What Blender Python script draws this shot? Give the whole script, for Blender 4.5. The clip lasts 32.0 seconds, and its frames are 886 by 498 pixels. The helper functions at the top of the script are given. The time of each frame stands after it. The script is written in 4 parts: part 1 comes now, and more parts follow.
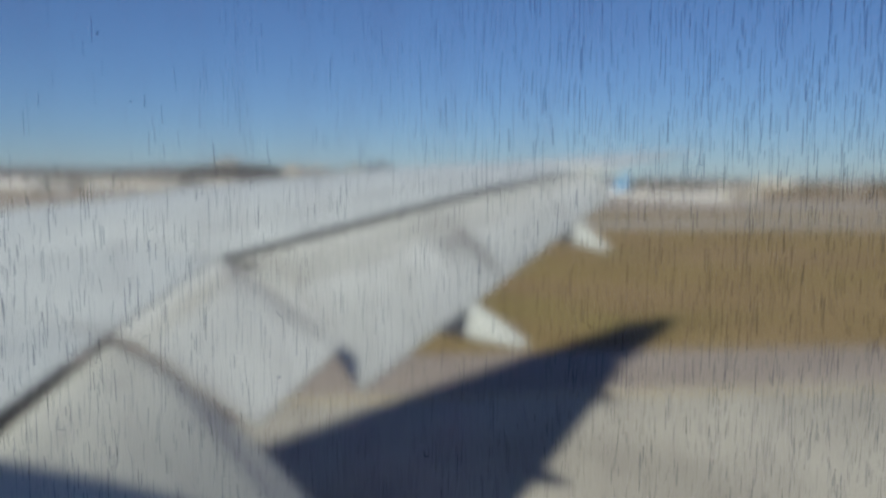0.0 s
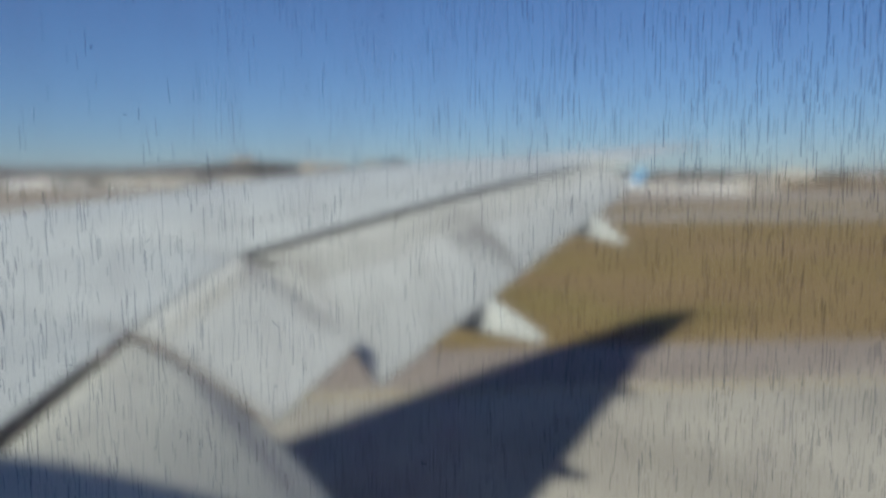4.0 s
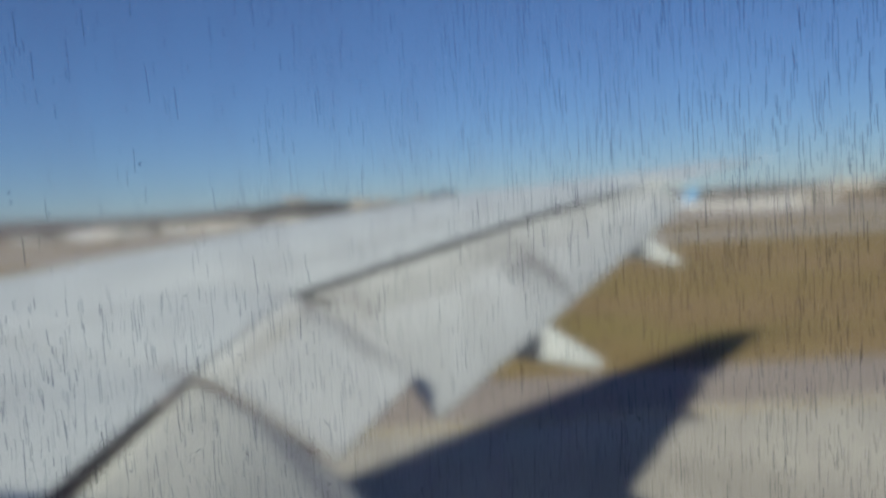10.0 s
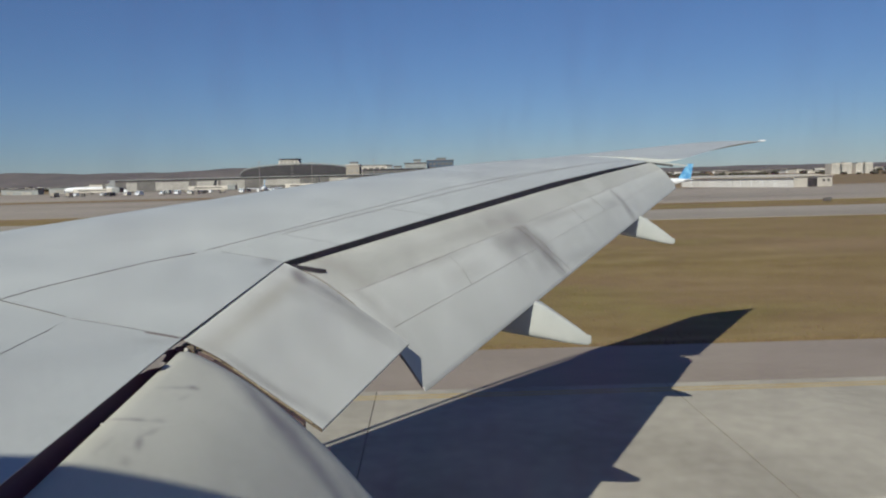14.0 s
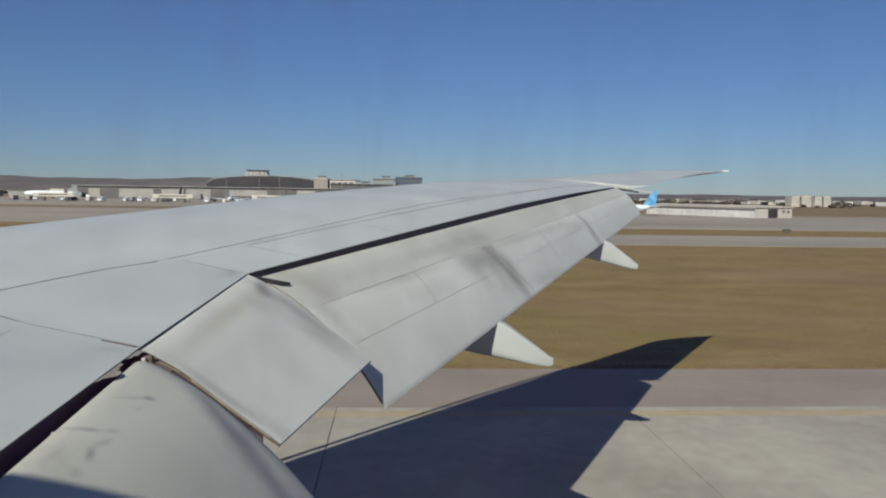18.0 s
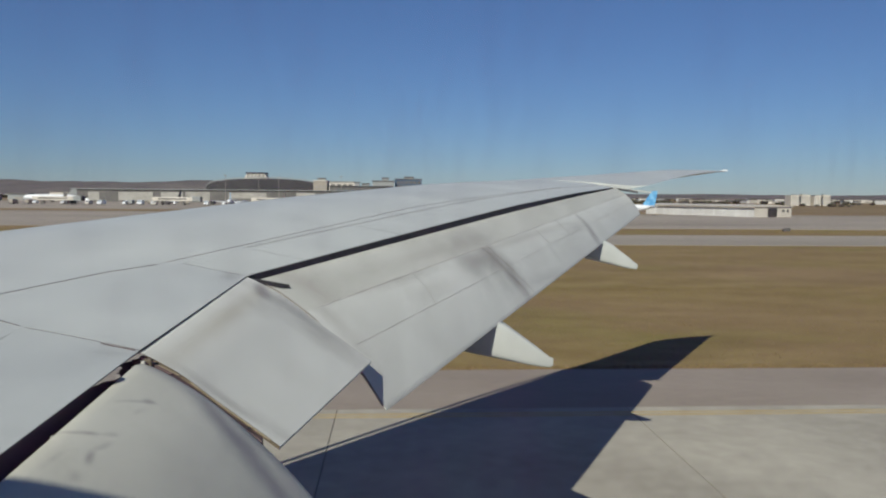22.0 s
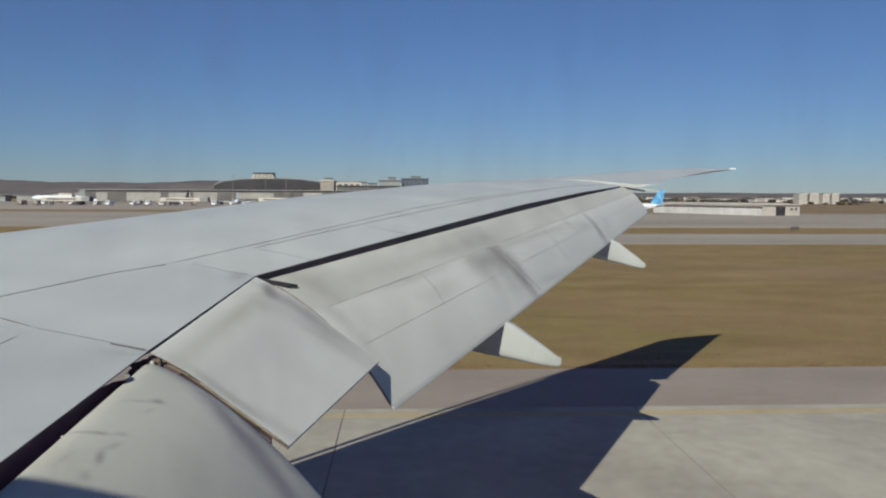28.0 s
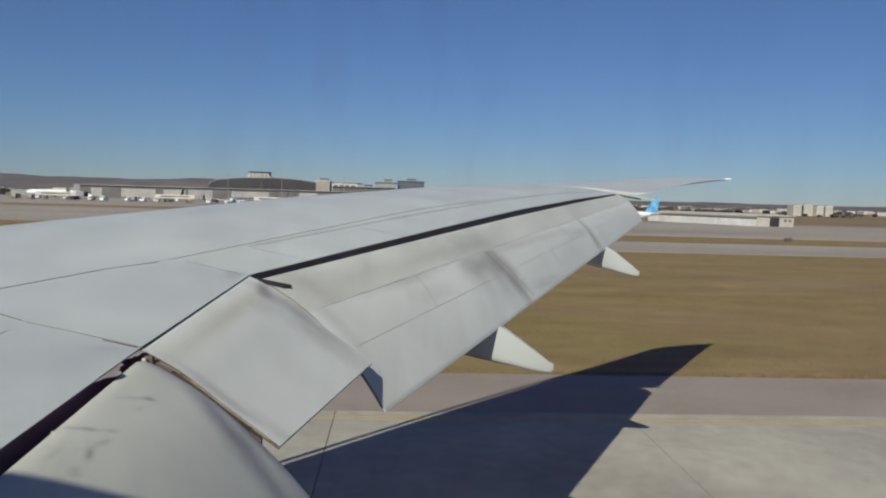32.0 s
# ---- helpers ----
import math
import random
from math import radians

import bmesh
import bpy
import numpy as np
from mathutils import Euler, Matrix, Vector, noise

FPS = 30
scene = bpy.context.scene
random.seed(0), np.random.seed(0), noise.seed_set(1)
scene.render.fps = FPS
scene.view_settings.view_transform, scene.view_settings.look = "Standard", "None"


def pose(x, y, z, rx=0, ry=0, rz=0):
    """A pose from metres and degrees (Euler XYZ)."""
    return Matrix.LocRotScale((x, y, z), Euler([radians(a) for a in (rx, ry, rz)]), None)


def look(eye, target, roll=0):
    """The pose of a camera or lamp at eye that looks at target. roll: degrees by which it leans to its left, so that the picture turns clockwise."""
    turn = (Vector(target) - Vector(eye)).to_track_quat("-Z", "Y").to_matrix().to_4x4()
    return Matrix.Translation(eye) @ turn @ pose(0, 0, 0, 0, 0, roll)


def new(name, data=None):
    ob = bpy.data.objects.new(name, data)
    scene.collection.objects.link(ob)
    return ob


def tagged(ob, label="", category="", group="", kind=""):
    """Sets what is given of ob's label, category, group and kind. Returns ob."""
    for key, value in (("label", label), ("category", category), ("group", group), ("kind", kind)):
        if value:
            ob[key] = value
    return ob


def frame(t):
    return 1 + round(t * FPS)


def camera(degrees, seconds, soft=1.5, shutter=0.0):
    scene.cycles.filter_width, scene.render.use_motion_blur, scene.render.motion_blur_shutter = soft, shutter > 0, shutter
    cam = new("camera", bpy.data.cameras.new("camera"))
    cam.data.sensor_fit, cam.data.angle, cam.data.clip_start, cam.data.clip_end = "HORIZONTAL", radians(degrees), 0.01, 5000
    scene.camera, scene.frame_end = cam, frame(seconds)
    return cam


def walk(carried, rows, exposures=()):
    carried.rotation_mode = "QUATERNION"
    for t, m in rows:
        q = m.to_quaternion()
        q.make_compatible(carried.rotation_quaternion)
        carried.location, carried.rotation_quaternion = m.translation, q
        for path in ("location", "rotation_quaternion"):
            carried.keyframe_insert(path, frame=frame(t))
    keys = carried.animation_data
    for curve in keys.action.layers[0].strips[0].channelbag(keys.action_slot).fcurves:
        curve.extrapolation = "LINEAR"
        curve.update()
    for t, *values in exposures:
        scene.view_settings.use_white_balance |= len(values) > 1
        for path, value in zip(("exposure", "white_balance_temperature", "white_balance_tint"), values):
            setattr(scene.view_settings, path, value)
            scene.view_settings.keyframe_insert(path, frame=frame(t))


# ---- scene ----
cam = camera(58.9, 32.0, soft=2.1)
# seconds, x, y, z, tilt, lean, turn: held by hand at the cabin window
PATH = [
    (0, 2.4470, 0.0026, 5.1621, 85.19, -0.20, -95.57),
    (0.5, 2.4470, 0.0041, 5.1620, 85.39, -0.47, -96.89),
    (1, 2.4470, 0.0030, 5.1621, 85.08, -0.27, -95.75),
    (1.5, 2.4470, 0.0040, 5.1616, 84.82, -0.34, -96.61),
    (2, 2.4470, 0.0041, 5.1616, 84.90, -0.45, -96.36),
    (2.5, 2.4470, 0.0039, 5.1616, 84.89, -0.38, -96.30),
    (3, 2.4470, 0.0043, 5.1616, 84.89, -0.48, -96.54),
    (3.5, 2.4470, 0.0047, 5.1617, 84.92, -0.23, -96.70),
    (4, 2.4470, 0.0014, 5.1628, 84.83, 0.50, -94.42),
    (4.5, 2.4470, 0.0006, 5.1628, 84.91, 0.16, -92.95),
    (6.5, 2.4470, 0.0006, 5.1628, 84.48, -1.44, -92.23),
    (7, 2.4470, 0.0008, 5.1624, 84.65, -0.57, -92.31),
    (7.5, 2.4470, 0.0010, 5.1620, 84.14, -0.77, -92.07),
    (8, 2.4470, 0.0013, 5.1616, 84.29, -0.06, -91.74),
    (8.5, 2.4470, 0.0015, 5.1611, 86.31, 2.23, -91.44),
    (9, 2.4470, 0.0009, 5.1643, 87.33, 4.52, -91.96),
    (9.5, 2.4470, 0.0009, 5.1658, 88.17, 4.02, -93.28),
    (10, 2.4470, 0.0008, 5.1662, 87.19, 3.60, -90.84),
    (10.5, 2.4470, 0.0003, 5.1666, 86.21, 3.66, -88.79),
    (11, 2.4470, 0.0000, 5.1665, 86.95, 3.07, -89.89),
    (11.5, 2.4470, -0.0009, 5.1661, 87.15, 2.60, -91.94),
    (12, 2.4470, -0.0006, 5.1655, 86.42, 2.88, -92.16),
    (12.2, 2.4470, -0.0006, 5.1655, 86.95, 2.72, -91.34),
    (12.35, 2.4470, 0.0000, 5.2060, 87.48, 2.56, -90.52),
    (12.5, 2.4470, 0.0000, 5.2060, 87.94, 2.43, -89.81),
    (13, 2.4470, 0.0000, 5.2060, 83.85, 3.34, -90.59),
    (13.5, 2.4470, 0.0000, 5.2060, 85.29, 2.58, -91.37),
    (14, 2.4470, 0.0000, 5.2060, 84.84, 1.42, -91.18),
    (14.5, 2.4470, 0.0000, 5.2060, 85.90, 1.86, -91.73),
    (16.5, 2.4470, -0.0020, 5.2150, 85.45, 0.24, -92.91),
    (17, 2.4470, 0.0020, 5.2110, 85.83, -0.45, -93.23),
    (17.5, 2.4470, -0.0000, 5.2070, 86.14, -0.74, -93.50),
    (18, 2.4470, 0.0020, 5.2040, 86.14, -0.81, -93.50),
    (18.5, 2.4470, 0.0090, 5.2040, 86.07, -1.04, -93.62),
    (19, 2.4470, 0.0030, 5.2040, 85.66, -0.23, -93.32),
    (19.5, 2.4470, -0.0020, 5.2040, 86.26, -0.35, -93.50),
    (20, 2.4470, 0.0020, 5.2040, 86.09, -0.43, -93.44),
    (20.5, 2.4470, -0.0020, 5.2040, 86.17, -0.14, -93.43),
    (21, 2.4470, -0.0020, 5.2040, 86.21, -0.18, -93.47),
    (21.5, 2.4470, 0.0020, 5.2050, 86.27, -0.40, -93.56),
    (22, 2.4470, -0.0030, 5.2040, 86.23, -0.45, -93.54),
    (22.5, 2.4470, 0.0010, 5.2040, 86.12, -0.41, -93.43),
    (23, 2.4470, 0.0050, 5.2100, 85.95, -1.10, -93.37),
    (23.5, 2.4470, 0.0080, 5.2040, 85.69, -1.18, -93.20),
    (24, 2.4470, 0.0010, 5.2100, 85.91, -1.23, -93.20),
    (24.5, 2.4470, 0.0010, 5.2070, 85.91, -1.00, -93.19),
    (25, 2.4470, 0.0030, 5.2090, 86.03, -1.18, -93.19),
    (25.5, 2.4470, 0.0080, 5.2040, 86.03, -0.98, -93.17),
    (27.5, 2.4470, 0.0050, 5.2040, 86.15, -0.67, -93.13),
    (28, 2.4470, 0.0010, 5.2040, 86.19, -0.25, -93.04),
    (28.5, 2.4470, 0.0010, 5.2060, 86.00, -0.42, -93.04),
    (29, 2.4470, 0.0060, 5.2080, 86.04, -0.61, -93.11),
    (29.5, 2.4470, 0.0010, 5.2040, 86.03, -0.21, -92.97),
    (30, 2.4470, 0.0060, 5.2060, 86.07, -0.32, -92.98),
    (30.5, 2.4470, 0.0050, 5.2070, 85.96, -0.25, -92.91),
    (31, 2.4470, 0.0040, 5.2070, 85.91, -0.23, -92.91),
    (31.5, 2.4470, 0.0080, 5.2060, 86.00, -0.34, -93.04),
    (32, 2.4470, 0.0070, 5.2050, 86.44, -1.59, -93.37),
]
walk(cam, [(r[0], pose(*r[1:])) for r in PATH], exposures=[(0, 0.09, 6280, 8), (12.1, 0.09, 6280, 8), (12.5, 0.0, 6440, 9), (32, 0.0, 6440, 9)])

# ---- light ----
SUN_EL, SUN_AZ = radians(35.8), radians(-21.5)      # the light travels outboard and a little aft
to_sun = Vector((-math.cos(SUN_AZ) * math.cos(SUN_EL), -math.sin(SUN_AZ) * math.cos(SUN_EL), math.sin(SUN_EL)))
world = bpy.data.worlds.new("sky")
world.use_nodes = True
scene.world = world
wn = world.node_tree.nodes
sky = wn.new("ShaderNodeTexSky")
sky.sky_type, sky.sun_disc = "NISHITA", False
sky.sun_elevation, sky.sun_rotation = SUN_EL, math.atan2(to_sun.x, to_sun.y)
sky.altitude, sky.air_density, sky.dust_density, sky.ozone_density = 1000, 1.2, 0.0, 3.5
wn["Background"].inputs["Strength"].default_value = 0.046
tint = wn.new("ShaderNodeVectorMath")        # clear cold autumn sky
tint.operation = "MULTIPLY"
tint.inputs[1].default_value = (0.735, 0.95, 1.355)
world.node_tree.links.new(sky.outputs[0], tint.inputs[0])
haze = wn.new("ShaderNodeMix")               # a thin even veil of dry haze
haze.data_type = "RGBA"
haze.inputs["Factor"].default_value = 0.09
haze.inputs["B"].default_value = (3.2, 5.4, 9.0, 1)
world.node_tree.links.new(tint.outputs[0], haze.inputs["A"])
world.node_tree.links.new(haze.outputs["Result"], wn["Background"].inputs["Color"])
sun = new("sun", bpy.data.lights.new("sun", "SUN"))
sun.data.energy, sun.data.angle, sun.data.color = 5.0, radians(0.53), (0.96, 0.945, 0.83)
sun.matrix_world = look(to_sun * 60, (0, 0, 0))


# ---- materials ----
def surface(name, dark, light, rough=0.6, metal=0.0, scale=3.0, fine=60.0, bump=0.15, stretch=(1, 1, 1), vary=0.0, spec=0.5, depth=0.01, ground=False):
    """Two-scale mottled surface: broad stains between dark and light, fine grain in colour and relief."""
    m = bpy.data.materials.new(name)
    m.use_nodes = True
    n, l = m.node_tree.nodes, m.node_tree.links
    b = n["Principled BSDF"]
    co = n.new("ShaderNodeTexCoord")
    mp = n.new("ShaderNodeMapping")
    mp.inputs["Scale"].default_value = stretch
    l.new(n.new("ShaderNodeNewGeometry").outputs["Position"] if ground else co.outputs["Object"], mp.inputs["Vector"])
    big, small = n.new("ShaderNodeTexNoise"), n.new("ShaderNodeTexNoise")
    for t, s, d in ((big, scale, 6), (small, fine, 4)):
        t.inputs["Scale"].default_value, t.inputs["Detail"].default_value = s, d
        l.new(mp.outputs[0], t.inputs["Vector"])
    add = n.new("ShaderNodeMath")
    add.operation = "MULTIPLY_ADD"
    l.new(small.outputs["Fac"], add.inputs[0])
    add.inputs[1].default_value = 0.45
    l.new(big.outputs["Fac"], add.inputs[2])
    ramp = n.new("ShaderNodeValToRGB")
    ramp.color_ramp.elements[0].position, ramp.color_ramp.elements[1].position = 0.48, 0.98
    ramp.color_ramp.elements[0].color, ramp.color_ramp.elements[1].color = (*dark, 1), (*light, 1)
    l.new(add.outputs[0], ramp.inputs["Fac"])
    out = ramp.outputs["Color"]
    if vary:
        info, hsv, mr = n.new("ShaderNodeObjectInfo"), n.new("ShaderNodeHueSaturation"), n.new("ShaderNodeMapRange")
        mr.inputs["To Min"].default_value, mr.inputs["To Max"].default_value = 1 - vary, 1 + vary
        l.new(info.outputs["Random"], mr.inputs["Value"])
        l.new(mr.outputs[0], hsv.inputs["Value"])
        l.new(out, hsv.inputs["Color"])
        out = hsv.outputs["Color"]
    l.new(out, b.inputs["Base Color"])
    b.inputs["Roughness"].default_value, b.inputs["Metallic"].default_value = rough, metal
    b.inputs["Specular IOR Level"].default_value = spec
    if bump:
        bp = n.new("ShaderNodeBump")
        bp.inputs["Strength"].default_value, bp.inputs["Distance"].default_value = bump, depth
        l.new(small.outputs["Fac"], bp.inputs["Height"])
        l.new(bp.outputs[0], b.inputs["Normal"])
    return m


def soot(m, centre, along, width, length, amount, tint=(0.16, 0.145, 0.13)):
    """A smear of soot, grease or plain darker tone with a soft outline on a painted surface: an ellipse in plan, broken
    by noise.
    """
    n, l = m.node_tree.nodes, m.node_tree.links
    b = n["Principled BSDF"]
    src = b.inputs["Base Color"].links[0].from_socket
    co, mp = n.new("ShaderNodeTexCoord"), n.new("ShaderNodeMapping")
    mp.vector_type = "TEXTURE"
    mp.inputs["Location"].default_value = centre
    mp.inputs["Rotation"].default_value = (0, 0, along)
    mp.inputs["Scale"].default_value = (length, width, 50)
    l.new(co.outputs["Object"], mp.inputs["Vector"])
    ln = n.new("ShaderNodeVectorMath")
    ln.operation = "LENGTH"
    l.new(mp.outputs[0], ln.inputs[0])
    nz = n.new("ShaderNodeTexNoise")
    nz.inputs["Scale"].default_value, nz.inputs["Detail"].default_value = 5, 6
    l.new(co.outputs["Object"], nz.inputs["Vector"])
    ad = n.new("ShaderNodeMath")
    ad.operation = "MULTIPLY_ADD"
    l.new(nz.outputs["Fac"], ad.inputs[0])
    ad.inputs[1].default_value = 0.6
    l.new(ln.outputs["Value"], ad.inputs[2])
    mr = n.new("ShaderNodeMapRange")
    mr.interpolation_type = "SMOOTHSTEP"
    mr.inputs["From Min"].default_value, mr.inputs["From Max"].default_value = 1.27, 0.15
    mr.inputs["To Min"].default_value, mr.inputs["To Max"].default_value = 0.0, amount
    l.new(ad.outputs[0], mr.inputs["Value"])
    mx = n.new("ShaderNodeMix")
    mx.data_type = "RGBA"
    l.new(mr.outputs[0], mx.inputs["Factor"])
    l.new(src, mx.inputs["A"])
    mx.inputs["B"].default_value = (*tint, 1)
    l.new(mx.outputs["Result"], b.inputs["Base Color"])
    return m


M_WING = surface("wing_paint", (0.42, 0.43, 0.405), (0.535, 0.545, 0.51), rough=0.40, scale=1.2, fine=25, bump=0.03, spec=0.5)
M_SPOILER = surface("spoiler_paint", (0.42, 0.43, 0.405), (0.535, 0.545, 0.51), rough=0.40, scale=1.2, fine=25, bump=0.03, vary=0.015, spec=0.5)
M_FLAP = surface("flap_paint", (0.49, 0.49, 0.452), (0.605, 0.605, 0.567), rough=0.5, scale=1.3, fine=26, bump=0.03, spec=0.35)
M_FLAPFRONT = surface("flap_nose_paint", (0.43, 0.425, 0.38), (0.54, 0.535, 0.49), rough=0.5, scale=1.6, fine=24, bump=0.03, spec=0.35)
WARM = (0.27, 0.245, 0.215)
GREYED, BEIGE, SPAN = (0.235, 0.222, 0.205), (0.42, 0.385, 0.315), radians(-31.8)
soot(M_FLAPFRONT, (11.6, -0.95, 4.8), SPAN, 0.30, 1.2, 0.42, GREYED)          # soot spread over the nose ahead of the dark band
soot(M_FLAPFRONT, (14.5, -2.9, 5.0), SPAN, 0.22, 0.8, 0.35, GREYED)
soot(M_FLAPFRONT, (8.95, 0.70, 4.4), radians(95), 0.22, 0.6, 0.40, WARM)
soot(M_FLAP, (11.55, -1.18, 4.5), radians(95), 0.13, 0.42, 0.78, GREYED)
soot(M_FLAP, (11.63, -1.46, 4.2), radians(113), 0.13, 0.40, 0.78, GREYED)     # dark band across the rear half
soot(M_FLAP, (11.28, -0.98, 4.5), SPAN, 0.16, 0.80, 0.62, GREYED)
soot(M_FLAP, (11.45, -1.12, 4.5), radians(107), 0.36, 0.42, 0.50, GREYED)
soot(M_FLAP, (12.6, -1.72, 4.7), SPAN, 0.075, 2.6, 0.42, WARM)          # grime along the joints
soot(M_FLAP, (9.9, -0.06, 4.3), SPAN, 0.085, 1.3, 0.40, WARM)
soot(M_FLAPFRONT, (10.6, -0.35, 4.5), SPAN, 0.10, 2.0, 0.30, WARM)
soot(M_FLAP, (12.4, -1.98, 4.5), SPAN, 0.06, 1.5, 0.28, GREYED)
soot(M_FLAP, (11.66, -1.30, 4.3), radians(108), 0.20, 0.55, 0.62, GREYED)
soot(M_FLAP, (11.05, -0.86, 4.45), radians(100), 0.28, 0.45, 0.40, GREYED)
soot(M_FLAP, (10.2, -0.42, 4.35), SPAN, 0.10, 0.7, 0.22, WARM)
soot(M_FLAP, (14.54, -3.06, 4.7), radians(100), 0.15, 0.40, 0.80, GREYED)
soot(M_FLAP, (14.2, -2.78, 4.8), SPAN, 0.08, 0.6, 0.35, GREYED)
soot(M_FLAP, (12.95, -2.10, 4.6), radians(105), 0.06, 0.30, 0.25, GREYED)
soot(M_FLAP, (8.80, 0.55, 4.3), radians(92), 0.16, 0.7, 0.42, WARM)
soot(M_FLAP, (9.15, 0.62, 4.4), SPAN, 0.07, 0.5, 0.40, WARM)
M_AIL = surface("aileron_paint", (0.60, 0.59, 0.525), (0.70, 0.69, 0.625), rough=0.5, scale=1.4, fine=30, bump=0.04, spec=0.3)
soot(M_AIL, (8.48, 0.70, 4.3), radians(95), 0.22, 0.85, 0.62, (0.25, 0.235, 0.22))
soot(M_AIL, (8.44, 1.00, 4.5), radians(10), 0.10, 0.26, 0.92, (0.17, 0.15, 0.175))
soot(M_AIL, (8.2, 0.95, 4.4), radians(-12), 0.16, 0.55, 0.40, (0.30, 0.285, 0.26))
soot(M_AIL, (7.6, 1.10, 4.4), radians(-6), 0.105, 1.9, 0.66, (0.43, 0.395, 0.31))
soot(M_AIL, (6.68, 0.9, 4.2), radians(92), 0.08, 0.5, 0.49, WARM)
M_IFLAP = surface("inner_flap_paint", (0.485, 0.470, 0.396), (0.595, 0.578, 0.496), rough=0.5, scale=2.0, fine=30, bump=0.05, spec=0.3)
# darker, greyer bands along the outer edge
soot(M_IFLAP, (6.36, 0.86, 4.0), radians(60), 0.108, 0.300, 0.70, (0.20, 0.190, 0.195))
soot(M_IFLAP, (6.22, 0.60, 4.0), radians(64), 0.200, 0.400, 0.72, (0.22, 0.210, 0.215))
soot(M_IFLAP, (6.30, 0.30, 3.6), radians(70), 0.10, 0.45, 0.60, (0.24, 0.23, 0.235))
soot(M_IFLAP, (6.46, 0.72, 4.0), radians(80), 0.090, 0.400, 0.45, (0.24, 0.230, 0.230))
soot(M_IFLAP, (6.30, 0.78, 4.0), radians(64), 0.150, 0.50, 0.66, (0.195, 0.182, 0.195))        # long darker streak beside the outer edge
soot(M_IFLAP, (6.10, 0.42, 3.6), radians(60), 0.075, 0.26, 0.70, (0.22, 0.21, 0.215))
# grease trails thrown back from the cove: a line ending in a blot, then a line, a curl and a drip
for x, y, a, w, k, f in ((6.01, 1.17, -36, 0.022, 0.16, 0.42), (6.085, 1.124, -35, 0.034, 0.062, 0.80), (5.95, 1.125, 168, 0.020, 0.09, 0.32),
                         (5.53, 1.252, -50, 0.020, 0.11, 0.48), (5.585, 1.197, -46, 0.024, 0.055, 0.62), (5.655, 1.137, -36, 0.030, 0.060, 0.40), (5.545, 1.130, 168, 0.022, 0.11, 0.40),
                         (5.42, 1.138, 190, 0.026, 0.085, 0.72), (5.31, 1.221, 177, 0.020, 0.12, 0.30), (5.26, 1.130, 190, 0.040, 0.07, 0.45)):
    soot(M_IFLAP, (x, y, 4.2), radians(a), w, k, f, (0.24, 0.215, 0.208))
soot(M_AIL, (8.30, 0.55, 4.3), radians(110), 0.20, 0.5, 0.28, WARM)
soot(M_AIL, (6.75, 0.55, 4.2), radians(92), 0.10, 0.5, 0.3, WARM)
soot(M_IFLAP, (6.50, 1.20, 4.2), radians(30), 0.190, 0.162, 0.36, (0.25, 0.225, 0.215))
soot(M_IFLAP, (5.0, 0.95, 4.1), radians(80), 0.090, 0.220, 0.24, WARM)
soot(M_SPOILER, (6.5, 1.45, 4.4), radians(100), 0.10, 0.22, 0.35, (0.30, 0.28, 0.25))
soot(M_SPOILER, (8.5, 1.25, 4.6), radians(0), 0.12, 0.25, 0.45, (0.22, 0.20, 0.17))
M_COVE = surface("cove_dark", (0.060, 0.038, 0.035), (0.135, 0.090, 0.082), rough=0.7, scale=6, bump=0.1)
M_SLOT = surface("cove_grey", (0.036, 0.040, 0.040), (0.085, 0.088, 0.085), rough=0.7, scale=6, bump=0.1)
M_CORD = surface("tan_cord", (0.20, 0.165, 0.105), (0.36, 0.305, 0.21), rough=0.7, scale=14, fine=120, bump=0.15)
M_FLAKE = surface("flaking_primer", (0.20, 0.165, 0.14), (0.40, 0.36, 0.31), rough=0.85, scale=14, fine=90, bump=0.3)
M_SEAL = surface("rubber_seal", (0.06, 0.046, 0.030), (0.17, 0.13, 0.08), rough=0.7, scale=9, fine=90, bump=0.2)
M_GROOVE = surface("panel_sealant", (0.10, 0.095, 0.095), (0.22, 0.21, 0.20), rough=0.7, scale=5, fine=50, bump=0.0)
M_FAINT = surface("faint_joint", (0.21, 0.20, 0.20), (0.34, 0.33, 0.32), rough=0.6, scale=5, fine=50, bump=0.0)
M_SMEAR = surface("grimy_joint", (0.30, 0.285, 0.26), (0.52, 0.50, 0.465), rough=0.6, scale=2.5, fine=30, bump=0.0)
M_GRIME = surface("grimy_seal", (0.15, 0.13, 0.115), (0.29, 0.265, 0.235), rough=0.75, scale=7, fine=60, bump=0.1)
M_ENDSEAL = surface("sooty_end_seal", (0.17, 0.155, 0.138), (0.30, 0.277, 0.25), rough=0.8, scale=5, fine=50, bump=0.1)
M_METAL = surface("bare_metal", (0.20, 0.18, 0.15), (0.42, 0.39, 0.35), rough=0.55, metal=0.8, scale=12, fine=80, bump=0.1)
M_FUSE = surface("fuselage_paint", (0.60, 0.61, 0.62), (0.70, 0.71, 0.72), rough=0.35, scale=1.0, bump=0.02)
M_LINING = surface("cabin_lining", (0.22, 0.21, 0.20), (0.30, 0.29, 0.27), rough=0.8, scale=4, bump=0.05)
M_TYRE = surface("tyre_rubber", (0.015, 0.015, 0.016), (0.04, 0.04, 0.042), rough=0.9, scale=8, bump=0.2)
M_BLADES = surface("grass_blades", (0.15, 0.105, 0.05), (0.25, 0.18, 0.095), rough=0.9, scale=1.5, fine=9, bump=0, spec=0.1)
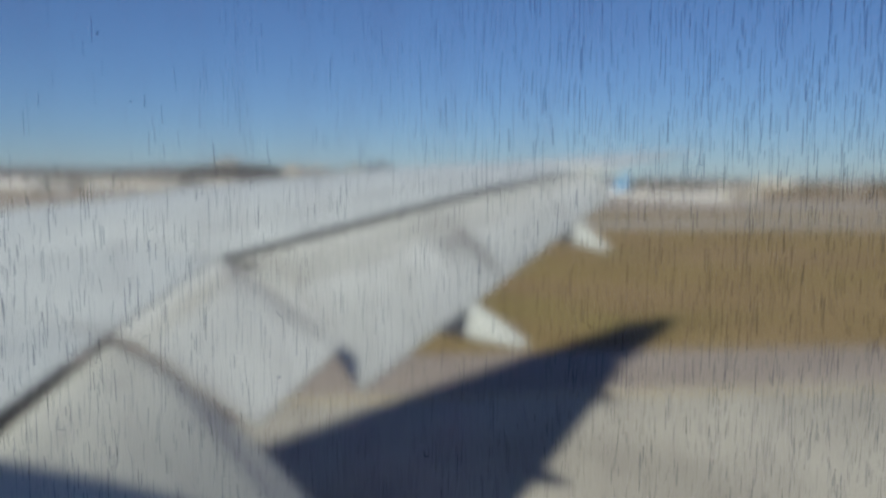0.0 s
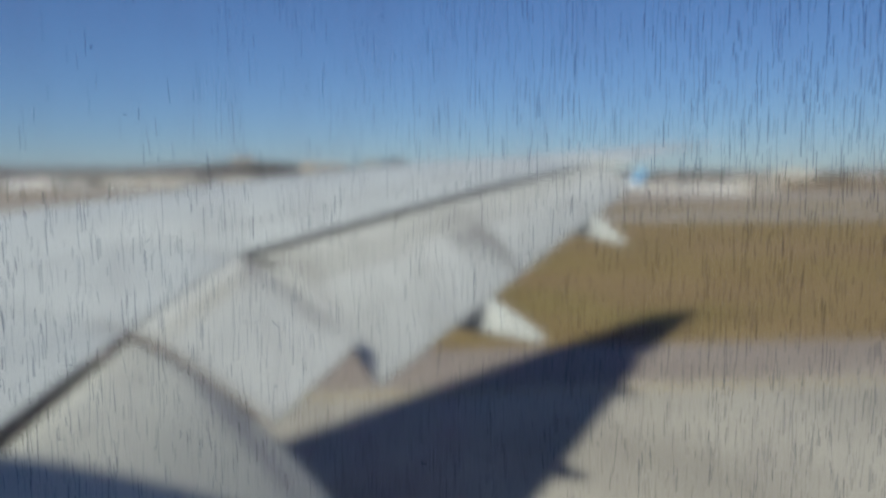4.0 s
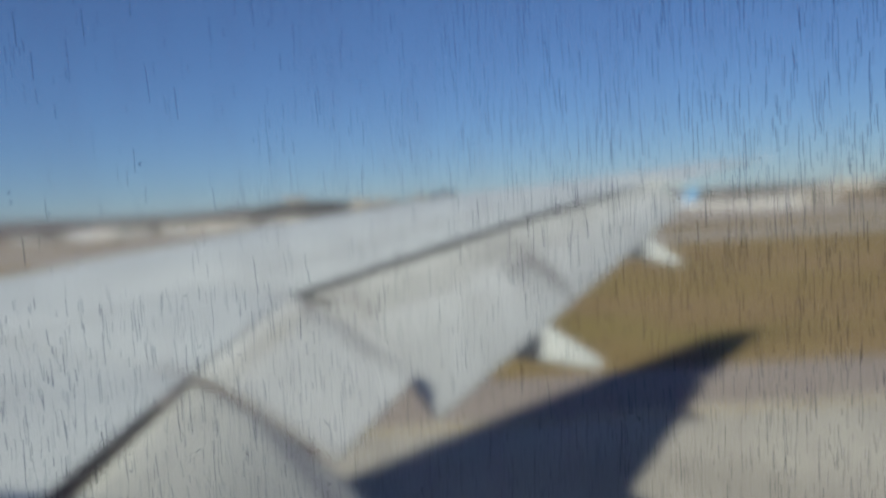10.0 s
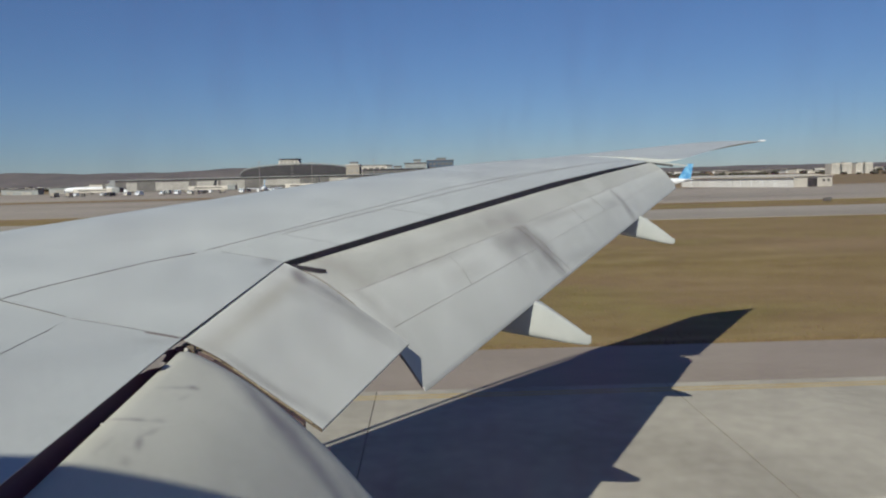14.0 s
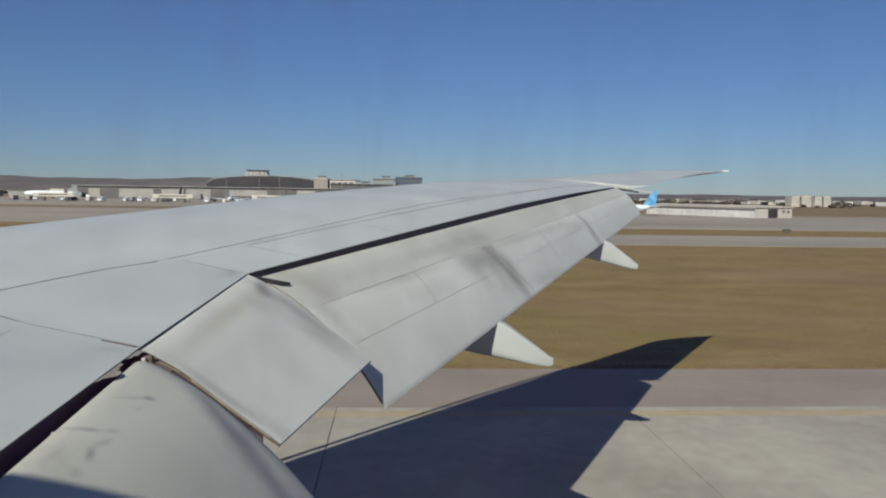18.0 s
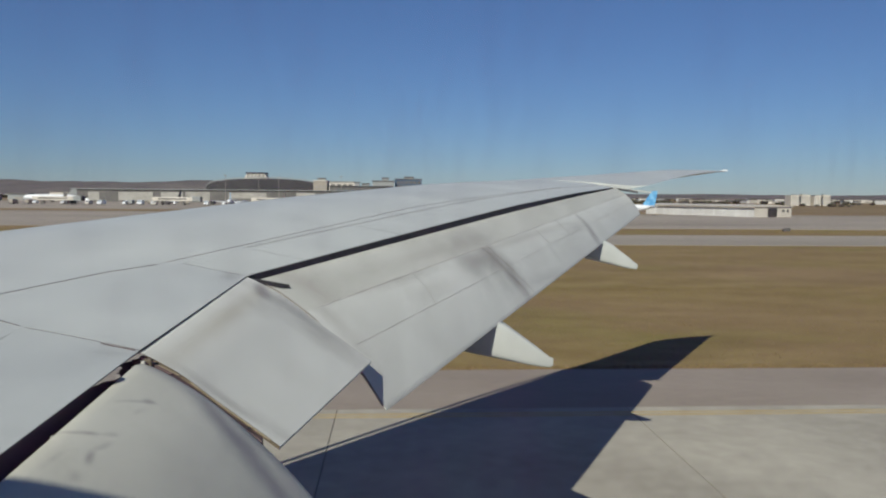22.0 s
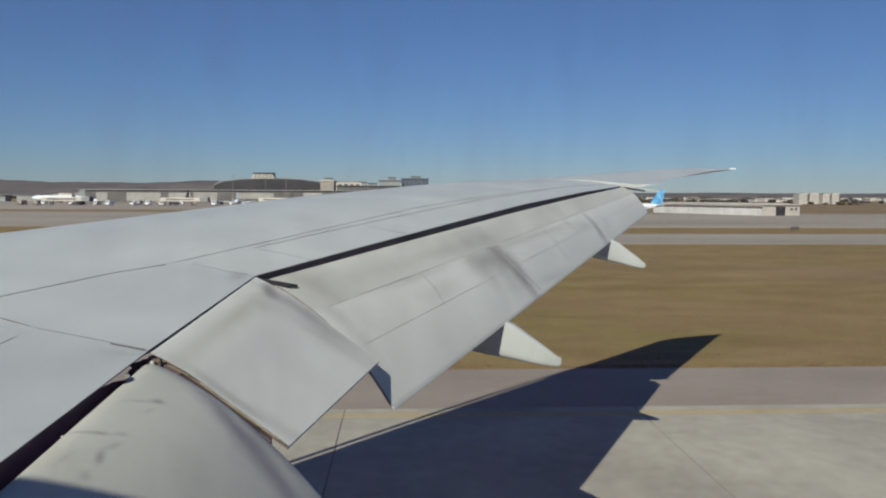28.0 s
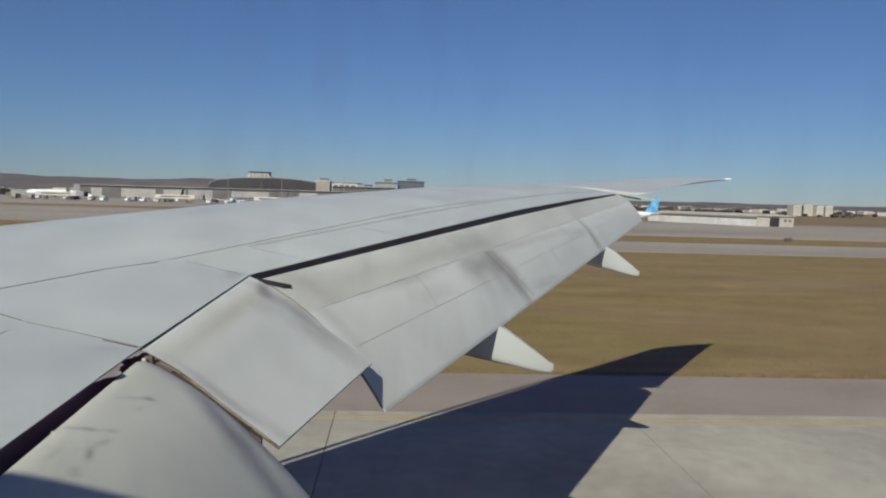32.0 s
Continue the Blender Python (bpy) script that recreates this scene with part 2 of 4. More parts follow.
M_SHOULDER = surface("shoulder_asphalt", (0.225, 0.185, 0.150), (0.305, 0.258, 0.215), rough=0.85, scale=0.25, fine=7, bump=0.2, spec=0.2, stretch=(1, 0.35, 1))
M_SLAB = surface("pavement_concrete", (0.272, 0.248, 0.205), (0.442, 0.408, 0.338), rough=0.85, scale=0.22, fine=2.6, bump=0.15, spec=0.2, vary=0.05, ground=True)
M_JOINT = surface("joint_filler", (0.17, 0.155, 0.13), (0.28, 0.26, 0.225), rough=0.9, scale=2, fine=20, bump=0.1, spec=0.2)
M_ASPH = surface("taxiway_asphalt", (0.255, 0.22, 0.178), (0.345, 0.305, 0.25), rough=0.85, scale=0.08, fine=1.6, bump=0.2, stretch=(1, 0.3, 1), spec=0.2)
M_APRON = surface("apron_concrete", (0.24, 0.205, 0.165), (0.36, 0.31, 0.255), rough=0.85, scale=0.03, fine=0.6, bump=0.1, stretch=(1, 0.3, 1), spec=0.2)
M_FIELD = surface("far_field", (0.14, 0.098, 0.05), (0.27, 0.20, 0.12), rough=0.95, scale=0.012, fine=0.2, bump=0.2, stretch=(1, 0.3, 1), spec=0.1, depth=0.2)
# brown scrub greyed in its base colour to carry some distance haze
M_HILL = surface("hazed_hill_scrub", (0.100, 0.091, 0.092), (0.165, 0.146, 0.138), rough=0.95, scale=0.006, fine=0.05, bump=0.3, spec=0.05, depth=2)
M_WHITE = surface("white_cladding", (0.50, 0.48, 0.45), (0.66, 0.64, 0.60), rough=0.6, scale=0.25, fine=4, bump=0.02, vary=0.08)
M_CREAM = surface("cream_cladding", (0.44, 0.40, 0.34), (0.60, 0.55, 0.48), rough=0.7, scale=0.2, fine=4, bump=0.02, vary=0.1)
M_GREYB = surface("grey_cladding", (0.08, 0.076, 0.07), (0.14, 0.132, 0.12), rough=0.7, scale=0.2, fine=3, bump=0.02)
M_DARKROOF = surface("dark_roof", (0.016, 0.016, 0.018), (0.04, 0.036, 0.036), rough=0.6, scale=0.1, fine=2, bump=0.02)
M_DOOR = surface("dull_door", (0.24, 0.225, 0.20), (0.36, 0.345, 0.31), rough=0.7, scale=0.2, fine=3, bump=0.02, vary=0.12)
M_SAND = surface("sandstone", (0.27, 0.235, 0.19), (0.36, 0.32, 0.265), rough=0.8, scale=0.2, fine=3, bump=0.02)
M_PALE = surface("pale_panel", (0.20, 0.21, 0.205), (0.30, 0.31, 0.295), rough=0.6, scale=0.2, fine=3, bump=0.02)
M_GLASSB = surface("blue_glazing", (0.05, 0.085, 0.13), (0.09, 0.14, 0.20), rough=0.25, scale=0.3, fine=2, bump=0.0)
M_DOORDK = surface("dark_opening", (0.02, 0.018, 0.018), (0.04, 0.036, 0.034), rough=0.8, scale=1, bump=0.0)
M_ROOF = surface("house_roof", (0.08, 0.07, 0.065), (0.18, 0.16, 0.14), rough=0.8, scale=0.3, fine=3, bump=0.02, vary=0.4)
M_TAIL = surface("teal_livery", (0.012, 0.17, 0.42), (0.26, 0.54, 0.74), rough=0.35, scale=0.55, fine=1.6, bump=0.0)
M_PLANE = surface("white_livery", (0.68, 0.69, 0.70), (0.80, 0.80, 0.80), rough=0.35, scale=0.2, fine=2, bump=0.0)
M_YELLOW = surface("yellow_marking", (0.36, 0.25, 0.08), (0.42, 0.34, 0.20), rough=0.8, scale=1.2, fine=12, bump=0.05)


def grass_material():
    """Mown dry grass: long streaks of tan, brown and olive, drawn out along y in place of motion blur."""
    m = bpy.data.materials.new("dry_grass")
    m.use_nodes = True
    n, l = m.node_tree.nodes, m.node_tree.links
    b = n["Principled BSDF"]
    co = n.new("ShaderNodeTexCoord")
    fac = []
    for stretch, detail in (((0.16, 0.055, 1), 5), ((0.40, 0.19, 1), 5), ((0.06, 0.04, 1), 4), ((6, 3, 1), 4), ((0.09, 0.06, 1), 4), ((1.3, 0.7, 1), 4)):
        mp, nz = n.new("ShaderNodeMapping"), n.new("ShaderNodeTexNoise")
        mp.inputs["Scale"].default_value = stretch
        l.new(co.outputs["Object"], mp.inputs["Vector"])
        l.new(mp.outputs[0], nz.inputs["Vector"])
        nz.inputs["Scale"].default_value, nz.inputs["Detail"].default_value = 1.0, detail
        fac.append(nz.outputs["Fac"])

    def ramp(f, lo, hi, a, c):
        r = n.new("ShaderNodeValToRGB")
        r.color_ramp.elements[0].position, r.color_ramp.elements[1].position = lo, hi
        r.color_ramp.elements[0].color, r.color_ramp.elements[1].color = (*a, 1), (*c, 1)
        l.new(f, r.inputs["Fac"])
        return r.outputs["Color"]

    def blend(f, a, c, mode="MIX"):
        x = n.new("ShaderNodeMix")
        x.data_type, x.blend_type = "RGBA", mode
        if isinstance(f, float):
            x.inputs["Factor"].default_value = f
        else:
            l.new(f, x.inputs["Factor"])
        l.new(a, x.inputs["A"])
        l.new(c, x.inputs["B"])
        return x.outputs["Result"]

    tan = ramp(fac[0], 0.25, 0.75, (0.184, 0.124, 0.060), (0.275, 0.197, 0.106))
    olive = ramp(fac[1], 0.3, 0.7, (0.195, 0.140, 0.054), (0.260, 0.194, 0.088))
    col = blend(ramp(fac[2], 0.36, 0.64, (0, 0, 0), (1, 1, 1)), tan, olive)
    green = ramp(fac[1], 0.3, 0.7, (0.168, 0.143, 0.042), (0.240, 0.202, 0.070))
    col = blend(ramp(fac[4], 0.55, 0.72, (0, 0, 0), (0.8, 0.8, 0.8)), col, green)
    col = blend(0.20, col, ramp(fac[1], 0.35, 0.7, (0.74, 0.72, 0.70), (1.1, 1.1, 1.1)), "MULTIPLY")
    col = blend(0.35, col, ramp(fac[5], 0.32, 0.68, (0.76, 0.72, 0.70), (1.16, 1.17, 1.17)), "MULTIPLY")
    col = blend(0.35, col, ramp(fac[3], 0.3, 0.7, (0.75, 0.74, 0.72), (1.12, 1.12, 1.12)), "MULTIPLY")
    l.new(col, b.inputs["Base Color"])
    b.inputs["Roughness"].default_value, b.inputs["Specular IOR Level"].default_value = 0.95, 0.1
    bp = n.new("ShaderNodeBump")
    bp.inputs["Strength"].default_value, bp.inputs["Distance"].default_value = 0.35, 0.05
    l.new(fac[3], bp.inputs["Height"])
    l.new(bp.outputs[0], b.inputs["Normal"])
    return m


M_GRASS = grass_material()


BLUR_Z = 5.1820      # below this height a rough pane blurs the view, standing in for defocus


def pane_material():
    """Acrylic: clear above, roughened in its lower part to stand in for defocus, with a thin film of dust and dried
    streaks that scatters daylight.
    """
    m = bpy.data.materials.new("dusty_acrylic")
    m.use_nodes = True
    n, l = m.node_tree.nodes, m.node_tree.links
    n.remove(n["Principled BSDF"])
    clear, film, mix = n.new("ShaderNodeBsdfTransparent"), n.new("ShaderNodeBsdfTranslucent"), n.new("ShaderNodeMixShader")
    # pink put into the dust film to give shaded areas a purple cast
    film.inputs["Color"].default_value = (1.0, 0.26, 0.58, 1)
    co = n.new("ShaderNodeTexCoord")
    # rough refraction, added to soften everything outside as an out-of-focus lens would
    worn, body = n.new("ShaderNodeBsdfRefraction"), n.new("ShaderNodeMixShader")
    worn.distribution = "BECKMANN"
    worn.inputs["IOR"].default_value, worn.inputs["Roughness"].default_value = 1.45, 0.112
    sep, part_blurred = n.new("ShaderNodeSeparateXYZ"), n.new("ShaderNodeMapRange")
    l.new(co.outputs["Object"], sep.inputs[0])
    l.new(sep.outputs["Z"], part_blurred.inputs["Value"])
    part_blurred.inputs["From Min"].default_value, part_blurred.inputs["From Max"].default_value = BLUR_Z - 0.0012, BLUR_Z + 0.0012
    part_blurred.inputs["To Min"].default_value, part_blurred.inputs["To Max"].default_value = 1.0, 0.0
    l.new(part_blurred.outputs[0], body.inputs["Fac"])
    l.new(clear.outputs[0], body.inputs[1])
    l.new(worn.outputs[0], body.inputs[2])
    fac = None
    for stretch, lo, hi, top in (((1, 560, 150), 0.40, 0.78, 0.060), ((1, 1300, 210), 0.60, 0.85, 0.030)):
        mp, nz, mr = n.new("ShaderNodeMapping"), n.new("ShaderNodeTexNoise"), n.new("ShaderNodeMapRange")
        mp.inputs["Scale"].default_value = stretch
        l.new(co.outputs["Object"], mp.inputs["Vector"])
        l.new(mp.outputs[0], nz.inputs["Vector"])
        nz.inputs["Scale"].default_value, nz.inputs["Detail"].default_value = 1.0, 3
        mr.interpolation_type = "SMOOTHSTEP"
        mr.inputs["From Min"].default_value, mr.inputs["From Max"].default_value = lo, hi
        mr.inputs["To Min"].default_value, mr.inputs["To Max"].default_value = 0.028 if fac is None else 0.0, top
        l.new(nz.outputs["Fac"], mr.inputs["Value"])
        if fac is None:
            fac = mr.outputs[0]
        else:
            s = n.new("ShaderNodeMath")
            s.operation = "ADD"
            l.new(fac, s.inputs[0])
            l.new(mr.outputs[0], s.inputs[1])
            fac = s.outputs[0]
    l.new(fac, mix.inputs["Fac"])
    l.new(body.outputs[0], mix.inputs[1])
    l.new(film.outputs[0], mix.inputs[2])
    l.new(mix.outputs[0], n["Material Output"].inputs["Surface"])
    return m


M_PANE = pane_material()


def streak_material():
    """Dried water marks and scratches in the pane: they let little light through, some more than others."""
    m = bpy.data.materials.new("dried_marks")
    m.use_nodes = True
    n, l = m.node_tree.nodes, m.node_tree.links
    n.remove(n["Principled BSDF"])
    clear, mark, mix = n.new("ShaderNodeBsdfTransparent"), n.new("ShaderNodeBsdfTransparent"), n.new("ShaderNodeMixShader")
    mark.inputs["Color"].default_value = (0.16, 0.22, 0.34, 1)
    geo, mr = n.new("ShaderNodeNewGeometry"), n.new("ShaderNodeMapRange")
    l.new(geo.outputs["Random Per Island"], mr.inputs["Value"])
    mr.inputs["To Min"].default_value, mr.inputs["To Max"].default_value = 0.02, 0.23
    l.new(mr.outputs[0], mix.inputs["Fac"])
    l.new(clear.outputs[0], mix.inputs[1])
    l.new(mark.outputs[0], mix.inputs[2])
    l.new(mix.outputs[0], n["Material Output"].inputs["Surface"])
    return m


M_MARKS = streak_material()


# ---- mesh helpers ----
def part(name, bm, material, parent=None, label="", smooth=False):
    me = bpy.data.meshes.new(name)
    bmesh.ops.recalc_face_normals(bm, faces=bm.faces)
    if smooth:
        for fc in bm.faces:
            fc.smooth = True
    bm.to_mesh(me)
    bm.free()
    me.materials.append(material)
    if smooth:
        me.set_sharp_from_angle(angle=radians(32))
    ob = new(name, me)
    ob.parent = parent
    if label:
        ob["label"] = label
    return ob


def thing(name, label, category, group="", kind="", at=(0, 0, 0), turn=0):
    ob = new(name)
    ob.empty_display_size = 0.2
    ob.matrix_world = pose(*at, 0, 0, turn)
    return tagged(ob, label, category, group, kind)


def box(bm, x0, x1, y0, y1, z0, z1, m=None):
    vs = [bm.verts.new((m @ Vector(c)) if m else c) for c in
          [(x, y, z) for x in (x0, x1) for y in (y0, y1) for z in (z0, z1)]]
    for q in ((0, 1, 3, 2), (4, 6, 7, 5), (0, 4, 5, 1), (2, 3, 7, 6), (0, 2, 6, 4), (1, 5, 7, 3)):
        bm.faces.new([vs[i] for i in q])
    return bm


def boxes(*args):
    bm = bmesh.new()
    for a in args:
        box(bm, *a)
    return bm


def bevelled(bm, w=0.01, seg=2):
    bmesh.ops.bevel(bm, geom=bm.edges[:], offset=w, segments=seg, affect="EDGES", profile=0.5)
    return bm


def loft(sections, cap=True, closed=True):
    """A skin through rows of points; closed rows, capped ends."""
    bm = bmesh.new()
    rows = [[bm.verts.new(p) for p in s] for s in sections]
    k = len(rows[0])
    for a, b in zip(rows, rows[1:]):
        for i in range(k if closed else k - 1):
            j = (i + 1) % k
            bm.faces.new((a[i], a[j], b[j], b[i]))
    if cap:
        bm.faces.new(rows[0])
        bm.faces.new(rows[-1][::-1])
    return bm


def tube(a, b, r0, r1, n=12):
    a, b = Vector(a), Vector(b)
    q = (b - a).to_track_quat("Z", "Y").to_matrix()
    ring = lambda c, r: [c + q @ Vector((r * math.cos(2 * math.pi * i / n), r * math.sin(2 * math.pi * i / n), 0)) for i in range(n)]
    return loft([ring(a, r0), ring(b, r1)])


# ---- ground ----
def flat(name, label, x0, x1, y0, y1, z, material, category, nx=1, ny=1):
    bm = bmesh.new()
    vs = [[bm.verts.new((x0 + (x1 - x0) * i / nx, y0 + (y1 - y0) * j / ny, z)) for j in range(ny + 1)] for i in range(nx + 1)]
    for i in range(nx):
        for j in range(ny):
            bm.faces.new((vs[i][j], vs[i + 1][j], vs[i + 1][j + 1], vs[i][j + 1]))
    return tagged(part(name, bm, material), label, category, kind="structure")


EDGE, SLAB_EDGE = 25.6, 21.3         # outer edges of the shoulder and of the concrete, parallel to the aircraft
flat("ground", "flat plain of dry brown prairie grass", -4600, 4600, -4600, 4600, 0.0, M_FIELD, "ground", 8, 8)
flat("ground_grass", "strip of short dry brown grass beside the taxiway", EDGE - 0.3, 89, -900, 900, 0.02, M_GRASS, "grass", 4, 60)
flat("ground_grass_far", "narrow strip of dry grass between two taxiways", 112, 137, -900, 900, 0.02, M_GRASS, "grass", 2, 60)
tagged(part("pavement_shoulder", boxes((SLAB_EDGE, EDGE, -300, 300, -0.2, 0.045)), M_SHOULDER), "brownish asphalt shoulder beside the concrete", "shoulder", kind="structure")
tagged(part("road_taxiway", boxes((88.5, 112.5, -900, 900, -0.2, 0.06)), M_ASPH), "grey asphalt taxiway across the grass", "taxiway", kind="structure")
tagged(part("pavement_apron", boxes((136, 258, -170, 900, -0.2, 0.06)), M_APRON), "wide pale concrete apron before the hangar", "apron", kind="structure")
tagged(part("road_outer", boxes((136, 156, -900, -170, -0.2, 0.06)), M_APRON), "pale concrete strip leading from the apron", "taxiway", kind="structure")
tagged(part("pavement_terminal", boxes((300, 640, -40, 900, -0.2, 0.06)), M_APRON), "concrete apron before the terminal", "apron", kind="structure")


def ridge(name, label, x, y0, y1, top, seed, n=260):
    """A long low hill with an uneven crest."""
    rnd = random.Random(seed)
    ph = [rnd.uniform(0, 6.28) for _ in range(5)]
    rows = [[], [], [], []]
    for i in range(n + 1):
        y = y0 + (y1 - y0) * i / n
        w = sum(math.sin(y * k + p) * a for k, p, a in zip((0.0021, 0.0047, 0.011, 0.027, 0.06), ph, (0.06, 0.05, 0.03, 0.015, 0.01)))
        h = top(y) * (1 + w)
        for r, (dx, f) in enumerate(((-500, -0.05), (-260, 0.55), (-60, 0.93), (60, 1.0))):
            rows[r].append((x + dx + 60 * math.sin(y * 0.003 + r), y, h * f))
    bm = loft(rows, cap=False, closed=False)
    return tagged(part(name, bm, M_HILL, smooth=True), label, "hill", kind="structure")


def crest(y):
    """Height of the far hills along the horizon."""
    k = min(1, max(0, (y + 900) / 1900))
    return 34 + 50 * k * k * (3 - 2 * k)


ridge("backdrop_hills", "long low brown hill on the horizon", 4300, -4500, 4500, crest, 3)

# ---- the airliner ----
HX, HY, HZ = (2.0, 6.58, 8.61, 17.22), (1.33, 1.334, 1.136, -4.207), (4.16, 4.371, 4.574, 5.428)


def lerp(x, xs, ys):
    return float(np.interp(x, xs, ys))


def hinge(x):
    """The rear edge of the fixed upper skin: y, z."""
    return lerp(x, HX, HY), lerp(x, HX, HZ)


def lead(x):
    """The leading edge in plan, curved back at the tip."""
    return 3.65 - 0.967 * (x - 12.22) - max(0, x - 22.6) ** 2 * 1.25


def arch(x):
    return lerp(x, (4, 7, 9, 12, 17, 24), (0.12, 0.12, 0.135, 0.16, 0.16, 0.14))


def bow(x):
    """The wing bends upward between the inner joint and the flap's outer end."""
    return lerp(x, (6.58, 8.61, 10, 11.5, 13.2, 15.3, 17.22), (0.016, 0.012, 0.04, 0.065, 0.085, 0.06, 0))


def spoil(x):
    """Depth of the spoilers ahead of the hinge line."""
    return lerp(x, (8.56, 8.60, 10.7, 13, 17.2), (0.69, 0.60, 0.55, 0.48, 0.34))


def upper(x, y):
    """Height of the wing's upper skin."""
    hy, hz = hinge(x)
    ln = lead(x) - hy
    s = (y - hy) / ln
    return hz + bow(x) + ln * arch(x) * s * (1 - s) - lerp(x, (4, 9, 12, 14, 16), (0.33, 0.28, 0.20, 0.10, 0)) * max(0, s) ** 2


airliner = thing("airliner", "white twin-aisle airliner with grey wing, standing on the pavement", "aircraft")

# fuselage: a round shell with the window opening cut through it
FX, FZ, FR, TH = 0.155, 4.93, 2.50, 0.05
WIN_Y, WIN_Z = (-0.15, 0.13), (5.00, 5.40)


def shell():
    bm = bmesh.new()
    a0, a1 = (math.asin((z - FZ) / FR) for z in WIN_Z)
    angs = [a0 + (a1 - a0) * i / 6 for i in range(7)] + [a1 + (2 * math.pi - a1 + a0) * i / 58 for i in range(1, 58)]
    ys = [-24, -20, -14, -8, -4, -1.5] + [WIN_Y[0] + (WIN_Y[1] - WIN_Y[0]) * i / 4 for i in range(5)] + [1.5, 4, 8, 14, 20, 26]
    n = len(angs)
    grid = {}
    for k, r in enumerate((FR, FR - TH)):
        for j, y in enumerate(ys):
            taper = lerp(y, (-24, -20, 20, 26), (0.82, 1, 1, 0.78))
            for i, a in enumerate(angs):
                grid[k, j, i] = bm.verts.new((FX + r * taper * math.cos(a), y, FZ + r * taper * math.sin(a)))
    hole = {(j, i) for j in range(6, 10) for i in range(6)}
    for j in range(len(ys) - 1):
        for i in range(n):
            if (j, i) in hole:
                continue
            i2 = (i + 1) % n
            for k in (0, 1):
                bm.faces.new((grid[k, j, i], grid[k, j + 1, i], grid[k, j + 1, i2], grid[k, j, i2]))
    for j in range(6, 10):
        for i in (0, 6):
            bm.faces.new((grid[0, j, i], grid[0, j + 1, i], grid[1, j + 1, i], grid[1, j, i]))
    for i in range(6):
        for j in (6, 10):
            bm.faces.new((grid[0, j, i], grid[0, j, i + 1], grid[1, j, i + 1], grid[1, j, i]))
    for k in (0, 1):
        for j in (0, len(ys) - 1):
            bm.faces.new([grid[k, j, i] for i in range(n)])
    return bm


fuselage = part("fuselage", shell(), M_FUSE, airliner, "white painted fuselage shell with a cabin window", smooth=True)
fuselage.data.materials.append(M_LINING)
for fc in fuselage.data.polygons:
    c = Vector((fc.center[0] - FX, fc.center[2] - FZ))
    if c.length < FR - TH * 0.75 and abs(fc.normal[1]) < 0.5:
        fc.material_index = 1
PANE_X = 2.490       # the inner pane of the cabin window
pane = part("window_pane", boxes((PANE_X, PANE_X + 0.002, -0.150, 0.130, 5.01, 5.39)), M_PANE, fuselage, "acrylic cabin window, blurring and streaked in its lower part")
pane.visible_shadow = False
rw = np.random.RandomState(21)
verts, faces = [], []


def pane_mark(line, w):
    """A flat mark on the inner face: a tapered band along y, z points."""
    k, c = len(verts), len(line)
    for i, (y, z) in enumerate(line):
        (ya, za), (yb, zb) = line[max(0, i - 1)], line[min(c - 1, i + 1)]
        d = math.hypot(yb - ya, zb - za) or 1.0
        h = w * (0.35 + 0.65 * math.sin(math.pi * (0.12 + 0.76 * i / (c - 1))))
        ny, nz = -(zb - za) / d * h, (yb - ya) / d * h
        for x in (PANE_X - 0.00012, PANE_X - 0.00004):
            verts.extend([(x, y - ny, z - nz), (x, y + ny, z + nz)])
    for i in range(c - 1):
        a, b = k + 4 * i, k + 4 * i + 4
        faces.extend([(a, a + 1, b + 1, b), (a + 2, b + 2, b + 3, a + 3), (a, b, b + 2, a + 2), (a + 1, a + 3, b + 3, b + 1)])


for i in range(12500):
    y, z = rw.uniform(-0.036, 0.038), rw.uniform(5.136, BLUR_Z - 0.0005)
    high = z > 5.163
    if high and rw.rand() > lerp(y, (-0.03, -0.020, -0.002, 0.006, 0.014), (0.6, 1.0, 1.0, 0.45, 0.12)):      # few towards the forward upper corner
        continue
    ln, lean = rw.uniform(0.0003, 0.0010) * (1.5 if high and y < 0 else 1.0) + 0.0014 * rw.rand() ** 3, rw.normal(0, 0.03) + 0.6 * y
    bend = [rw.normal(0, 0.000010) for _ in range(5)]
    pane_mark([(y + bend[j] - lean * ln * j / 4, z - ln * j / 4) for j in range(5)], 0.000006 + 0.000018 * rw.rand() ** 2.0)
for i in range(40):
    y, z, a = rw.uniform(-0.036, 0.038), rw.uniform(5.136, BLUR_Z - 0.001), rw.uniform(0, 6.28)
    r = rw.uniform(0.00008, 0.0002)
    pane_mark([(y + r * math.cos(a + 0.8 * j), z + r * math.sin(a + 0.8 * j)) for j in range(4)], rw.uniform(0.00003, 0.00006))
# a few larger specks and curls
pane_mark([(0.01422, 5.15837), (0.01410, 5.15861), (0.01416, 5.15880), (0.01407, 5.15905)], 5e-05)
pane_mark([(0.01410, 5.15948), (0.01394, 5.15958), (0.01382, 5.15973)], 3e-05)
pane_mark([(0.01193, 5.15905), (0.01181, 5.15892), (0.01168, 5.15911)], 3e-05)
pane_mark([(0.00930, 5.15481), (0.00917, 5.15512), (0.00892, 5.15516), (0.00874, 5.15500)], 4.5e-05)
pane_mark([(0.00855, 5.15491), (0.00837, 5.15506), (0.00824, 5.15519)], 4e-05)
pane_mark([(0.00750, 5.15512), (0.00737, 5.15494), (0.00719, 5.15475)], 4.5e-05)
pane_mark([(0.00070, 5.16961), (0.00061, 5.16930), (0.00067, 5.16899)], 4.5e-05)
pane_mark([(-0.00142, 5.16967), (-0.00170, 5.16973), (-0.00198, 5.16967)], 4.5e-05)
me = bpy.data.meshes.new("window_streaking")
me.from_pydata(verts, [], faces)
